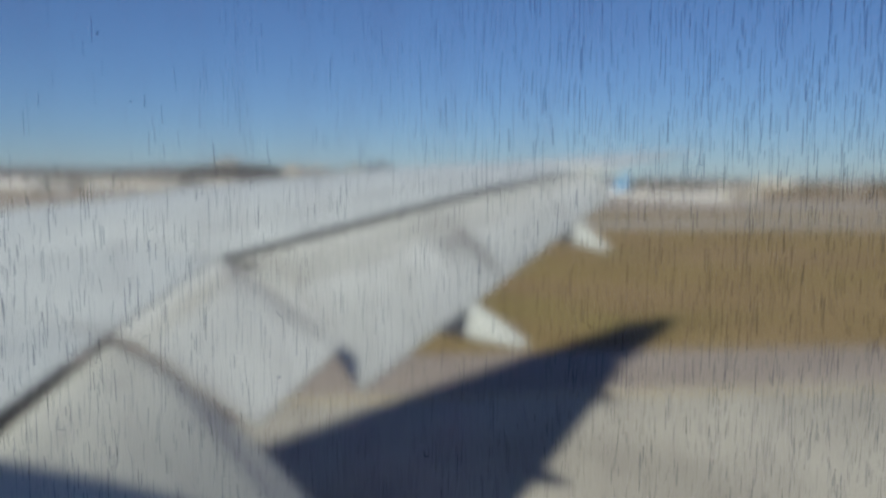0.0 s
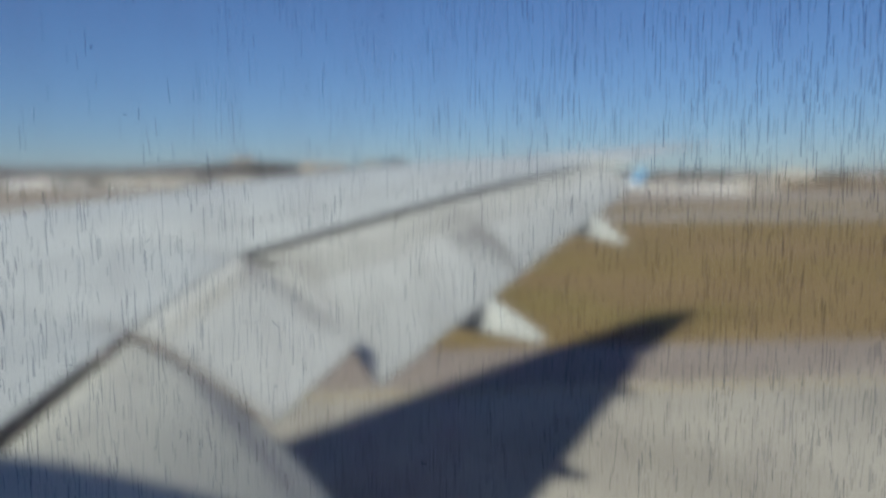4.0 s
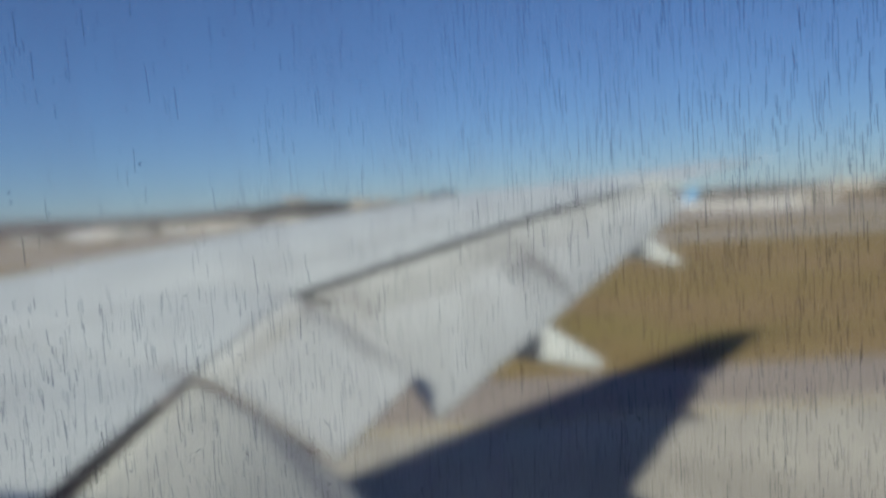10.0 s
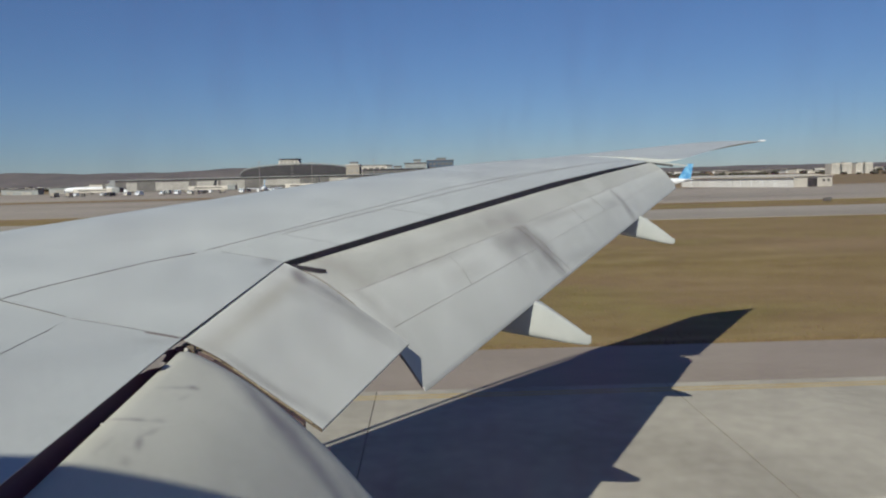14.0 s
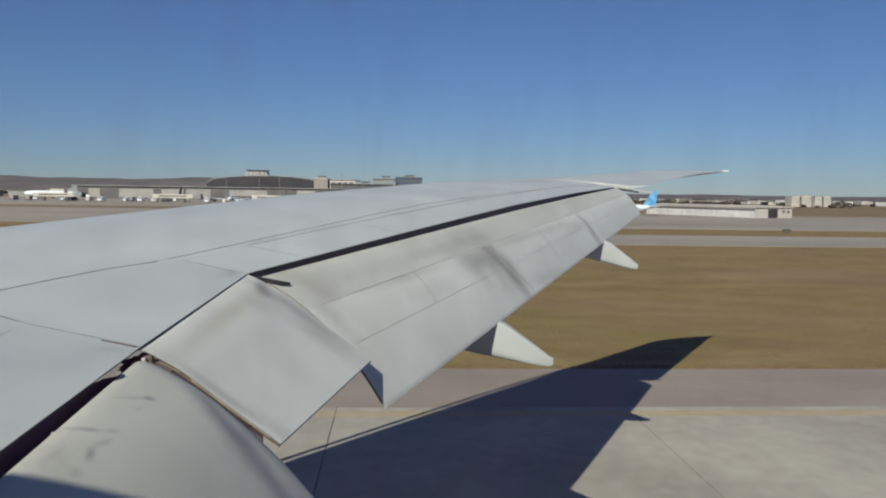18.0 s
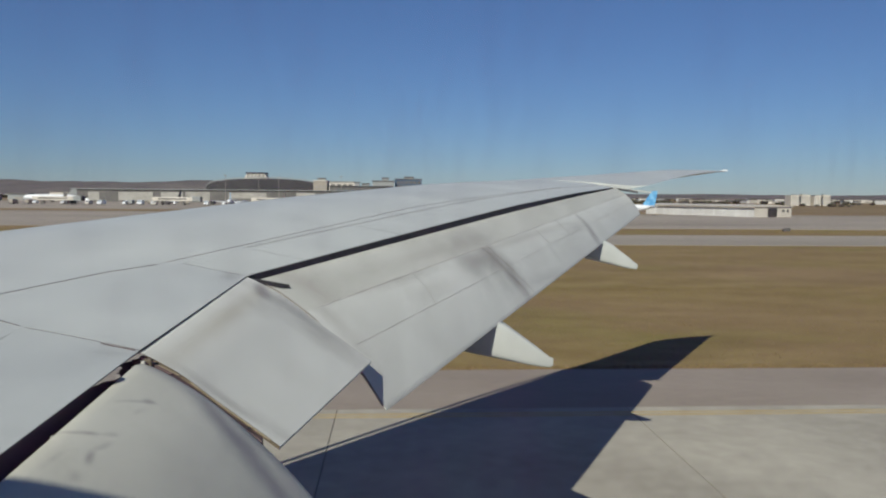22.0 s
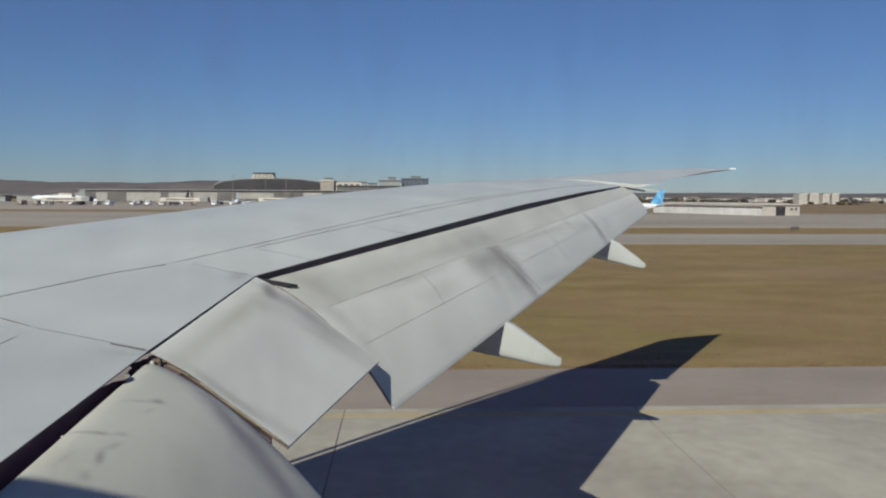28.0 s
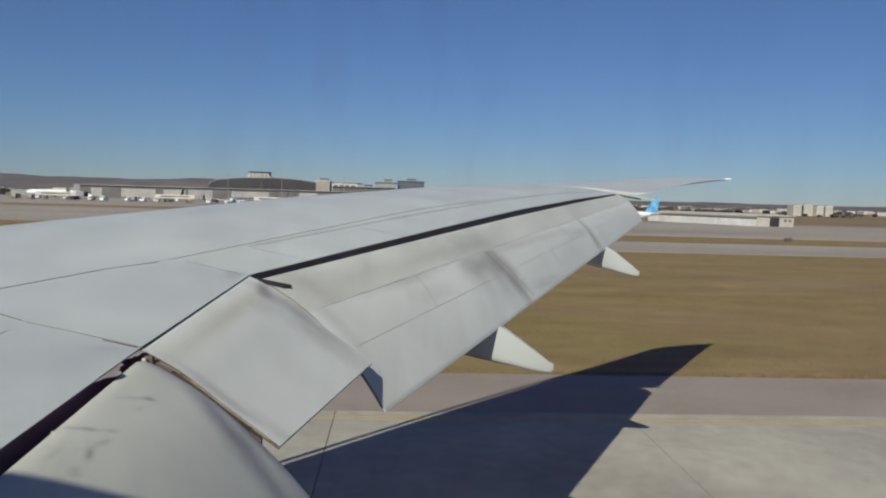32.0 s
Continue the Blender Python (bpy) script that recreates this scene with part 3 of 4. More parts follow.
me.materials.append(M_MARKS)
marks = new("window_streaking", me)
marks.parent = fuselage
tagged(marks, "thin dark dried streaks and scratches on the window", kind="stuff")
ring = []
for r in (0.0, 0.03):
    for x in (2.484, 2.605):
        ring.append([(x, -0.01 + (0.155 - r) * (abs(math.cos(t)) ** 0.5) * math.copysign(1, math.cos(t)),
                      5.20 + (0.205 - r) * (abs(math.sin(t)) ** 0.5) * math.copysign(1, math.sin(t))) for t in (2 * math.pi * i / 40 for i in range(40))])
part("window_frame", loft([ring[0], ring[1], ring[3], ring[2], ring[0]], cap=False), M_LINING, fuselage, "rounded grey window surround", smooth=True)

# main gear, out of the camera's sight under the belly
gear = part("landing_gear", tube((1.6, 2.6, 0.6), (1.6, 2.6, 2.6), 0.16, 0.2), M_METAL, airliner, "steel main landing gear strut", smooth=True)
for gy in (2.0, 3.2):
    for gx in (1.25, 1.95):
        w = loft([[(gx + dx, gy + r * math.cos(t), 0.63 + r * math.sin(t)) for t in (2 * math.pi * i / 28 for i in range(28))]
                  for dx, r in ((-0.2, 0.42), (-0.18, 0.54), (-0.1, 0.58), (0.1, 0.58), (0.18, 0.54), (0.2, 0.42))])
        part("wheel", w, M_TYRE, gear, "black aircraft tyre", smooth=True)
part("axle", tube((1.2, 2.0, 0.63), (2.0, 2.0, 0.63), 0.09, 0.09), M_METAL, gear)
part("axle", tube((1.2, 3.2, 0.63), (2.0, 3.2, 0.63), 0.09, 0.09), M_METAL, gear)
part("axle", tube((1.6, 1.9, 0.63), (1.6, 3.3, 0.63), 0.1, 0.1), M_METAL, gear)

# wing box: from the leading edge to the hinge line
RIM = 0.07           # they overhang the rear of the box


def wing_section(x):
    hy, hz = hinge(x)
    ln = lead(x) - hy
    sp = spoil(x)
    pts = []
    for s in (RIM / ln, 0.5 * sp / ln, sp / ln - 0.003, sp / ln, 0.19, 0.25, 0.32, 0.4, 0.48, 0.56, 0.64, 0.72, 0.8, 0.87, 0.93, 0.97, 0.99):
        y = hy + s * ln
        pts.append((x, y, upper(x, y) - (0.022 if s < sp / ln - 0.001 else 0)))
    for s in (1.0, 0.99, 0.96, 0.9, 0.8, 0.6, 0.4, 0.2, RIM / ln):
        y = hy + s * ln
        drop = ln * (0.085 * math.sqrt(max(0, 1 - s)) * (0.55 + s)) + 0.01
        pts.append((x, y, upper(x, y) * 0.5 + hz * 0.5 - drop if s < 1 else upper(x, y) - 0.04))
    return pts


def tip_section(x):
    te_y = lerp(x, (17.22, 17.34, 23.0, 23.62, 23.80), (-4.85, -4.92, -8.62, -9.06, -9.22))
    te_z = lerp(x, (17.22, 18, 19, 20.5, 22, 23.8), (5.46, 5.545, 5.645, 5.79, 5.893, 5.99))
    le_y = min(lead(x), 9)
    le_y = max(le_y, te_y + 0.03)
    ln = le_y - te_y
    zc = lerp(x, (17.22, 23.80), (5.428, 6.0))
    pts = []
    for s in (0.0, 0.1, 0.2, 0.3, 0.4, 0.5, 0.6, 0.7, 0.8, 0.9, 0.96, 0.99):
        z = te_z + (zc - te_z) * min(1, s / 0.34) + ln * 0.17 * max(0, s - 0.12) * (1 - s)
        pts.append((x, te_y + s * ln, z))
    for s in (1.0, 0.97, 0.9, 0.8, 0.6, 0.4, 0.2, 0.1):
        pts.append((x, te_y + s * ln, te_z + (zc - te_z) * min(1, s / 0.34) - 0.008 - ln * 0.05 * math.sqrt(max(0, 1 - s)) * min(1, s * 3)))
    return pts


wing = part("wing", loft([wing_section(x) for x in [1.0, 2.2, 3, 4, 5, 5.8, 6.58, 7.2, 7.9, 8.61] + [8.61 + 8.61 * i / 18 for i in range(1, 19)]]), M_WING, airliner,
            "pale grey painted wing with rows of panels", smooth=True)
part("wing_tip", loft([tip_section(x) for x in [17.235, 17.34, 18, 19, 20, 21, 22, 22.6, 23.0, 23.3, 23.5, 23.66, 23.76]]), M_WING, wing, "slender pale grey outer wing", smooth=True)
part("navigation_light", bevelled(boxes((23.60, 23.73, -9.16, -9.0, 5.98, 6.02)), 0.01), M_PLANE, wing, "small clear wing tip light")
# dark cove behind the box
cove = [[(x, hinge(x)[0] + RIM - 0.006, hinge(x)[1] + bow(x) - 0.024), (x, hinge(x)[0] + RIM - 0.03, hinge(x)[1] + bow(x) - 0.024),
         (x, hinge(x)[0] + RIM - 0.03, hinge(x)[1] - 0.42 * (1.2 - 0.04 * x)), (x, hinge(x)[0] + RIM - 0.006, hinge(x)[1] - 0.42 * (1.2 - 0.04 * x))]
        for x in (2.4, 4, 5.5, 6.58, 7.6, 8.61, 9.3, 10, 10.8, 11.5, 12.3, 13.2, 14.2, 15.3, 16.2, 17.2)]
part("cove", loft(cove[:6]), M_COVE, wing, "dark brown unpainted cove behind the inner spoilers")
part("cove", loft(cove[5:]), M_SLOT, wing, "dark grey cove behind the outer spoilers")


def strip(path, width, lift, material, name, parent, label=""):
    """A thin band laid on the upper skin along plan points."""
    secs = []
    for i, (x, y) in enumerate(path):
        a, b = path[max(0, i - 1)], path[min(len(path) - 1, i + 1)]
        d = Vector((b[0] - a[0], b[1] - a[1])).normalized()
        nx, ny = -d.y * width / 2, d.x * width / 2
        p, q = (x + nx, y + ny), (x - nx, y - ny)
        secs.append([(*p, upper(*p) + lift), (*q, upper(*q) + lift), (*q, upper(*q) - 0.01), (*p, upper(*p) - 0.01)])
    return part(name, loft(secs), material, parent, label)


def sweep(pts, n):
    out = []
    for (x0, y0), (x1, y1) in zip(pts, pts[1:]):
        out += [(x0 + (x1 - x0) * i / n, y0 + (y1 - y0) * i / n) for i in range(n)]
    return out + [pts[-1]]


strip(sweep([(2.7, 3.9), (7.39, 2.46), (8.24, 2.08), (9.5, 1.3), (10.59, 0.63), (12.1, -0.28), (13.92, -1.58), (15.56, -2.76), (17.0, -3.82)], 6), 0.012, 0.0015, M_FAINT, "seam", wing, "dark sealant line between skin panels")
strip(sweep([(7.6, 2.95), (7.18, 2.72), (6.82, 2.03)], 4), 0.009, 0.0015, M_GROOVE, "seam", wing)
strip(sweep([(10.9, 3.6), (12.6, 2.0), (16.5, -1.7)], 8), 0.010, 0.0015, M_FAINT, "seam", wing)

# spoilers between the skin joint and the hinge line, with dark joints between them
LEAN = 0.28          # the side joints run square to the swept hinge line
CUTS = (2.7, 4.6, 6.62, 8.58, 9.22, 10.56, 12.2, 13.9, 15.6, 17.2)
for a, b in zip(CUTS, CUTS[1:]):
    g = 0.006
    plain = 6.5 < a < 8.0
    secs = []
    for i in range(9):
        x0 = a + g + (b - a - 2 * g) * i / 8
        hy = hinge(x0)[0]
        deep = spoil(x0) - (0.001 if plain else 0.010)
        top = []
        for k in range(6):
            x = x0 + LEAN * deep * k / 5
            y = hy + deep * k / 5
            top.append((x, y, upper(x, y) - (0.0 if plain else 0.001)))
        low = [(p[0], p[1], p[2] - 0.018 + 0.014 * (j == 0)) for j, p in enumerate(top)]
        secs.append(top + low[::-1])
    part("spoiler", loft(secs), M_SPOILER, wing, "pale grey spoiler panel lying flush", smooth=True)
    if a > 3:
        hy = hinge(a)[0]
        strip(sweep([(a, hy + 0.005), (a + LEAN * spoil(a), hy + spoil(a) - 0.01)], 4), 2 * g + 0.003, -0.0012, M_GROOVE if a < 9 or 10 < a < 11 else M_FAINT, "joint", wing)
for x0, x1 in ((2.75, 6.84), (9.4, 17.1)):
    secs = []
    for i in range(40):
        x = x0 + (x1 - x0) * i / 39
        y = hinge(x - LEAN * spoil(x))[0] + spoil(x)
        secs.append([(x, y - 0.009, upper(x, y) - 0.0015), (x, y + 0.001, upper(x, y) - 0.0015), (x, y + 0.001, upper(x, y) - 0.025), (x, y - 0.009, upper(x, y) - 0.025)])
    part("joint", loft(secs), M_FAINT if x0 > 5 else M_GROOVE, wing)


def trailing(name, material, stations, prof, thick, label, parent=wing):
    """A flap or aileron: prof(x) gives the upper outline from front to trailing edge; the body is thick in front and thin behind."""
    secs = []
    for x in stations:
        top = prof(x)
        n = len(top) - 1
        low = []
        for i, (y, z) in enumerate(top):
            k = i / n
            low.append((y + 0.02 * (1 - k), z - thick(x) * (1 - k) ** 1.5 * min(1, 0.35 + 2.5 * k) - 0.012))
        secs.append([(x, y, z) for y, z in top] + [(x, y, z) for y, z in low[::-1]])
    return part(name, loft(secs), material, parent, label, smooth=True)


def smooth_outline(pts, n=14):
    """Catmull-Rom through a few outline points."""
    p = [pts[0], *pts, pts[-1]]
    out = []
    for i in range(1, len(p) - 2):
        for k in range(n if i < len(p) - 3 else n + 1):
            t = k / n
            out.append(tuple(0.5 * (2 * p[i][c] + (p[i + 1][c] - p[i - 1][c]) * t + (2 * p[i - 1][c] - 5 * p[i][c] + 4 * p[i + 1][c] - p[i + 2][c]) * t * t
                                    + (3 * p[i][c] - p[i - 1][c] - 3 * p[i + 1][c] + p[i + 2][c]) * t ** 3) for c in (0, 1)))
    return out


def outer_flap(x):
    hy, hz = hinge(x)
    k = lerp(x, (8.7, 17.25), (1.0, 0.47))
    g = lerp(x, (8.7, 17.25), (0.052, 0.026))
    return smooth_outline([(hy + 0.04, hz - g - 0.02 + 0.45 * bow(x)), (hy - 0.03 * k, hz - g + 0.45 * bow(x)), (hy - 0.22 * k, hz - 0.02 - 0.115 * k), (hy - 0.55 * k, hz - 0.40 * k), (hy - 0.83 * k, hz - 0.73 * k), (hy - 1.05 * k, hz - 1.075 * k)], 5)


def aileron(x):
    hy, hz = hinge(x)
    k = lerp(x, (6.6, 8.6), (1.0, 1.32))
    return smooth_outline([(hy + 0.02, hz - 0.016), (hy - 0.020, hz - 0.006), (hy - 0.21 * k, hz - 0.112 * k), (hy - 0.41 * k, hz - 0.265 * k), (hy - 0.73 * k, hz - 0.505 * k)], 6)


def inner_flap(x):
    d = 0.008 - 0.072 * (6.45 - x) + (0.0 if x < 6.42 else -0.05 * ((x - 6.42) / 0.14) ** 2)
    return smooth_outline([(1.33, 4.28 + d), (1.27, 4.345 + d), (1.03, 4.215 + d), (0.83, 4.06 + d), (0.6, 3.84 + d), (0.41, 3.62 + d), (0.14, 3.26 + d), (-0.08, 2.9 + d)], 5)


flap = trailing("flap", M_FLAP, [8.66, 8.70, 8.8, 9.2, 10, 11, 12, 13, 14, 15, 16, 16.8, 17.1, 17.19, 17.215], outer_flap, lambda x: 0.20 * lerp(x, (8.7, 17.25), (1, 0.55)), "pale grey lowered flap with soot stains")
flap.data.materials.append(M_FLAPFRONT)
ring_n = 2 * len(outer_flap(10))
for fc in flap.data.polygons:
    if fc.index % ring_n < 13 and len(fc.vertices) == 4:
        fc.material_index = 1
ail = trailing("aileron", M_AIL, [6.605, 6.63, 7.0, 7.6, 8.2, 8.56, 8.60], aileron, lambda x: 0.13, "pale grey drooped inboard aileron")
iflap = trailing("flap", M_IFLAP, [2.72, 3.5, 4.5, 5.3, 5.9, 6.2, 6.36, 6.44, 6.50, 6.55, 6.565], inner_flap, lambda x: 0.26, "rounded grey inner flap with grease stains")


def on_flap(prof, x, k):
    o = prof(x)
    return o[min(len(o) - 1, int(k * (len(o) - 1)))]


# front edge of the outer spoilers
strip([(x + LEAN * spoil(x), hinge(x)[0] + spoil(x) - lerp(x, (9.2, 12, 15.6), (0.065, 0.045, 0.03))) for x in np.linspace(9.22, 15.6, 26)], 0.010, 0.0022, M_FAINT, "joint", wing)
# panel joints and small fasteners on the flap
for k, wide, mat in ((0.53, 0.011, M_SMEAR), (0.73, 0.0045, M_SMEAR)):
    secs = []
    for i in range(25):
        x = 8.8 + 8.3 * i / 24
        o = outer_flap(x)
        y, z = on_flap(outer_flap, x, k)
        y2, z2 = on_flap(outer_flap, x, k + 0.04)
        d = Vector((y2 - y, z2 - z)).normalized() * wide
        secs.append([(x, y - 0.0015, z + 0.0015), (x, y + d.x - 0.0015, z + d.y + 0.0015), (x, y + d.x, z + d.y - 0.01), (x, y, z - 0.01)])
    part("seam", loft(secs), mat, flap)
for x0, f0, x1, f1 in ((10.11, 0.55, 10.03, 0.74), (11.53, 0.52, 11.72, 0.97), (11.64, 0.54, 11.86, 0.97), (12.98, 0.55, 13.02, 0.74), (13.75, 0.55, 13.8, 0.74), (14.50, 0.52, 14.62, 0.95)):
    secs = []
    for i in range(9):
        x = x0 + (x1 - x0) * (i / 8) ** 2
        y, z = on_flap(outer_flap, x, f0 + (f1 - f0) * i / 8)
        secs.append([(x - 0.0045, y - 0.0006, z + 0.0006), (x + 0.0045, y - 0.0006, z + 0.0006), (x + 0.0045, y, z - 0.01), (x - 0.0045, y, z - 0.01)])
    part("seam", loft(secs), M_GRIME if 11 < x0 < 12 else M_FAINT, flap)
for i in range(16):
    x = 9.15 + 0.24 * i + 0.05 * math.sin(2.3 * i)
    y, z = on_flap(outer_flap, x, 0.20)
    part("bracket", bevelled(boxes((x - 0.018, x + 0.018, y - 0.010, y + 0.010, z - 0.012, z + 0.003)), 0.003, 1), M_FLAP, flap, "small pale rub block")
# rubber seal along the inner end of the aileron
secs = []
for i in range(15):
    o = aileron(6.6)
    y, z = o[int(i / 14 * (len(o) - 1))]
    w = 1 - 0.62 * min(1, i / 9)
    secs.append([(6.604 - 0.012 * w, y + 0.003, z - 0.008 - 0.02 * w), (6.604 - 0.009 * w, y, z + 0.003), (6.604, y, z + 0.004), (6.604, y, z - 0.008 - 0.02 * w)])
part("seal", loft(secs), M_SEAL, ail, "worn brown rubber edge seal", smooth=True)
secs = []
for i in range(11):
    o = aileron(6.6)
    y, z = o[int((0.1 + 0.85 * i / 10) * (len(o) - 1))]
    secs.append([(6.548, y, z - 0.04), (6.552, y, z - 0.014), (6.602, y, z - 0.012), (6.602, y, z - 0.12)])
part("seal", loft(secs), M_COVE, ail, "dark gap liner")
# dark wedge at the joint of aileron and flap
part("seal", loft([[(8.60, 1.10, 4.556), (8.66, 1.08, 4.556), (8.66, 1.08, 4.53), (8.60, 1.10, 4.53)],
                   [(8.70, 0.90, 4.512), (8.76, 0.83, 4.496), (8.76, 0.83, 4.47), (8.70, 0.90, 4.47)]]), M_TYRE, flap, "dark rubber wedge")
# tan cord along the aileron's inner edge, with a slack second strand near the hinge


def cord(path, r, material, label):
    rows = []
    for i, p in enumerate(path):
        d = (Vector(path[min(len(path) - 1, i + 1)]) - Vector(path[max(0, i - 1)])).normalized()
        u = d.cross(Vector((1, 0, 0))).normalized()
        w = d.cross(u)
        rows.append([Vector(p) + (u * math.cos(a) + w * math.sin(a)) * r for a in (2 * math.pi * j / 7 for j in range(7))])
    return part("seal", loft(rows), material, ail, label, smooth=True)


edge = aileron(6.6)
stops = np.linspace(0.05, 0.95, 23) * (len(edge) - 1)
run = [(lerp(f, range(len(edge)), [e[0] for e in edge]), lerp(f, range(len(edge)), [e[1] for e in edge])) for f in stops]
cord([(6.600, y, z + 0.004) for y, z in run], 0.0034, M_SEAL, "thin brown edge bead")
cord([(6.593 - 0.016 * math.sin(math.pi * i / 11), y, z - 0.001 - 0.006 * math.sin(math.pi * i / 11)) for i, (y, z) in enumerate(run[:12])], 0.0034, M_CORD, "thin tan edge cord")
cord([(6.595, y, z + 0.002) for y, z in run[13:]], 0.0036, M_CORD, "thin tan edge cord")
# dark strip stands in for the shaded opening between inner flap and cord
cord([(6.572 - 0.014 * math.sin(math.pi * i / 9), y, z - 0.010) for i, (y, z) in enumerate(run[1:11])], 0.0085, M_COVE, "dark strip for the shaded gap")
for y, z in (run[8], run[20]):
    part("bracket", bevelled(boxes((6.580, 6.592, y - 0.010, y + 0.010, z - 0.014, z - 0.003)), 0.004, 1), M_TYRE, ail, "small dark clip")
# grimy end seal of the flap beside the aileron
secs = []
for i in range(15):
    o = outer_flap(8.66)
    y, z = o[int((0.06 + 0.92 * i / 14) * (len(o) - 1))]
    secs.append([(8.650, y, z - 0.03), (8.653, y, z + 0.002), (8.668, y, z + 0.002), (8.668, y, z - 0.03)])
part("seal", loft(secs), M_ENDSEAL, flap, "sooty grey end seal")
# worn fittings and flaking paint at the inner hinge
for x, y, z, a, b, c, mat in ((6.505, 1.278, 4.338, 0.011, 0.012, 0.019, M_SMEAR), (6.545, 1.262, 4.338, 0.018, 0.020, 0.022, M_SEAL), (6.46, 1.292, 4.330, 0.022, 0.012, 0.012, M_METAL),
                              (5.47, 1.296, 4.280, 0.006, 0.007, 0.007, M_SMEAR)):
    part("bracket", bevelled(boxes((x - a, x + a, y - b, y + b, z - c, z + c)), 0.008), mat, iflap, "worn hinge fitting")


def flake(outline, material, label):
    rows = [[(x, 1.336, lerp(x, HX, HZ) + 0.010), (x, 1.332 - d, lerp(x, HX, HZ) + 0.008 - 0.10 * d), (x, 1.332 - d, lerp(x, HX, HZ) + 0.004 - 0.10 * d), (x, 1.336, lerp(x, HX, HZ) + 0.005)] for x, d in outline]
    part("paint_flake", loft(rows), material, wing, label)


flake(((5.99, 0.0), (6.03, 0.012), (6.06, 0.010), (6.09, 0.030), (6.115, 0.052), (6.16, 0.060), (6.19, 0.046), (6.20, 0.022), (6.23, 0.030), (6.26, 0.016), (6.30, 0.020), (6.33, 0.0)), M_FLAKE, "ragged patch of flaking beige paint")
flake(((6.41, 0.0), (6.44, 0.016), (6.47, 0.012), (6.50, 0.032), (6.54, 0.028), (6.58, 0.040)), M_FLAKE, "ragged patch of flaking beige paint")
strip(sweep([(6.60, 1.345), (6.650, 1.54)], 3), 0.012, 0.0025, M_COVE, "joint", wing)
part("trim_strip", loft([[(17.22, -4.21, 5.432), (17.25, -4.2, 5.432), (17.25, -4.2, 5.40), (17.22, -4.21, 5.40)],
                         [(17.30, -4.95, 5.335), (17.36, -4.95, 5.335), (17.36, -4.95, 5.315), (17.30, -4.95, 5.315)]]), M_WING, wing, "pale edge strip outboard of the flap")


part("seam", loft([[(x, y, z - 0.012), (x + 0.02, y, z - 0.012), (x + 0.02, y, z - 0.05), (x, y, z - 0.05)] for x, y, z in ((17.20, -4.20, 5.425), (17.24, -4.45, 5.39), (17.27, -4.66, 5.362))]), M_SLOT, wing, "dark gap outboard of the flap")

# slats let down ahead of the leading edge, with a slot behind them
SLATS = (5.6, 7.7, 10.9, 13.2, 15.5, 17.8, 20.1, 22.2)
for a, b in zip(SLATS, SLATS[1:]):
    secs = []
    for i in range(6):
        x = a + 0.02 + (b - a - 0.04) * i / 5
        k = lerp(x, (5, 22), (1.0, 0.62))
        y, z = lead(x), upper(x, lead(x)) - 0.10
        secs.append([(x, y + dy * k, z + dz * k) for dy, dz in ((0.20, -0.03), (0.34, -0.06), (0.46, -0.14), (0.52, -0.25), (0.50, -0.29), (0.40, -0.25), (0.28, -0.14))])
    part("slat", loft(secs), M_WING, wing, "pale grey lowered slat", smooth=True)


def fairing(x, tip, z, k):
    """A canoe fairing whose tail slopes down behind the flap to a narrow upright edge at y = tip, z; k: size."""
    secs = []
    # distance ahead of the tail's end: top and bottom height over it, width
    for d, t, b, w in ((0, 0.04, -0.04, 0.05), (0.04, 0.055, -0.06, 0.09), (0.15, 0.145, -0.045, 0.15), (0.3, 0.255, -0.015, 0.24), (0.54, 0.43, 0.04, 0.34), (0.9, 0.60, 0.12, 0.42),
                       (1.3, 0.74, 0.22, 0.46), (1.8, 0.86, 0.34, 0.46), (2.4, 0.98, 0.48, 0.42), (2.9, 1.03, 0.62, 0.32), (3.3, 1.02, 0.78, 0.18), (3.5, 0.98, 0.9, 0.06)):
        h, c = (t - b) / 2 * k, z + (t + b) / 2 * k
        secs.append([(x + w * k * 0.5 * math.copysign(abs(math.cos(a)) ** 0.28, math.cos(a)), tip + d * k, c + h * math.copysign(abs(math.sin(a)) ** 0.45, math.sin(a)))
                     for a in (2 * math.pi * j / 20 for j in range(20))])
    return part("flap_track_fairing", loft(secs), M_WING, wing, "pale grey canoe-shaped fairing under the flap", smooth=True)


fairing(10.93, -1.76, 3.40, 1.0)
fairing(14.91, -3.94, 4.115, 0.88)


# ---- airport buildings ----
def block(name, label, category, x, y0, y1, depth, h, wall, roof=None, group="", windows=None, roof_h=0.8):
    """A flat-roofed building whose front stands at x and faces the runway."""
    t = thing(name, label, category, group, at=(x, (y0 + y1) / 2, 0))
    w = (y1 - y0) / 2
    part("wall", boxes((0, depth, -w, w, -0.3, h)), wall, t)
    part("roof", bevelled(boxes((-0.6, depth + 0.6, -w - 0.6, w + 0.6, h, h + roof_h)), 0.15, 1), roof or M_GREYB, t, "flat roof with a thin edge")
    for a, b, z0, z1, mat, nm in windows or ():
        part(nm, boxes((-0.25, 0.1, a - (y0 + y1) / 2, b - (y0 + y1) / 2, z0, z1)), mat, t)
    return t


D = 602
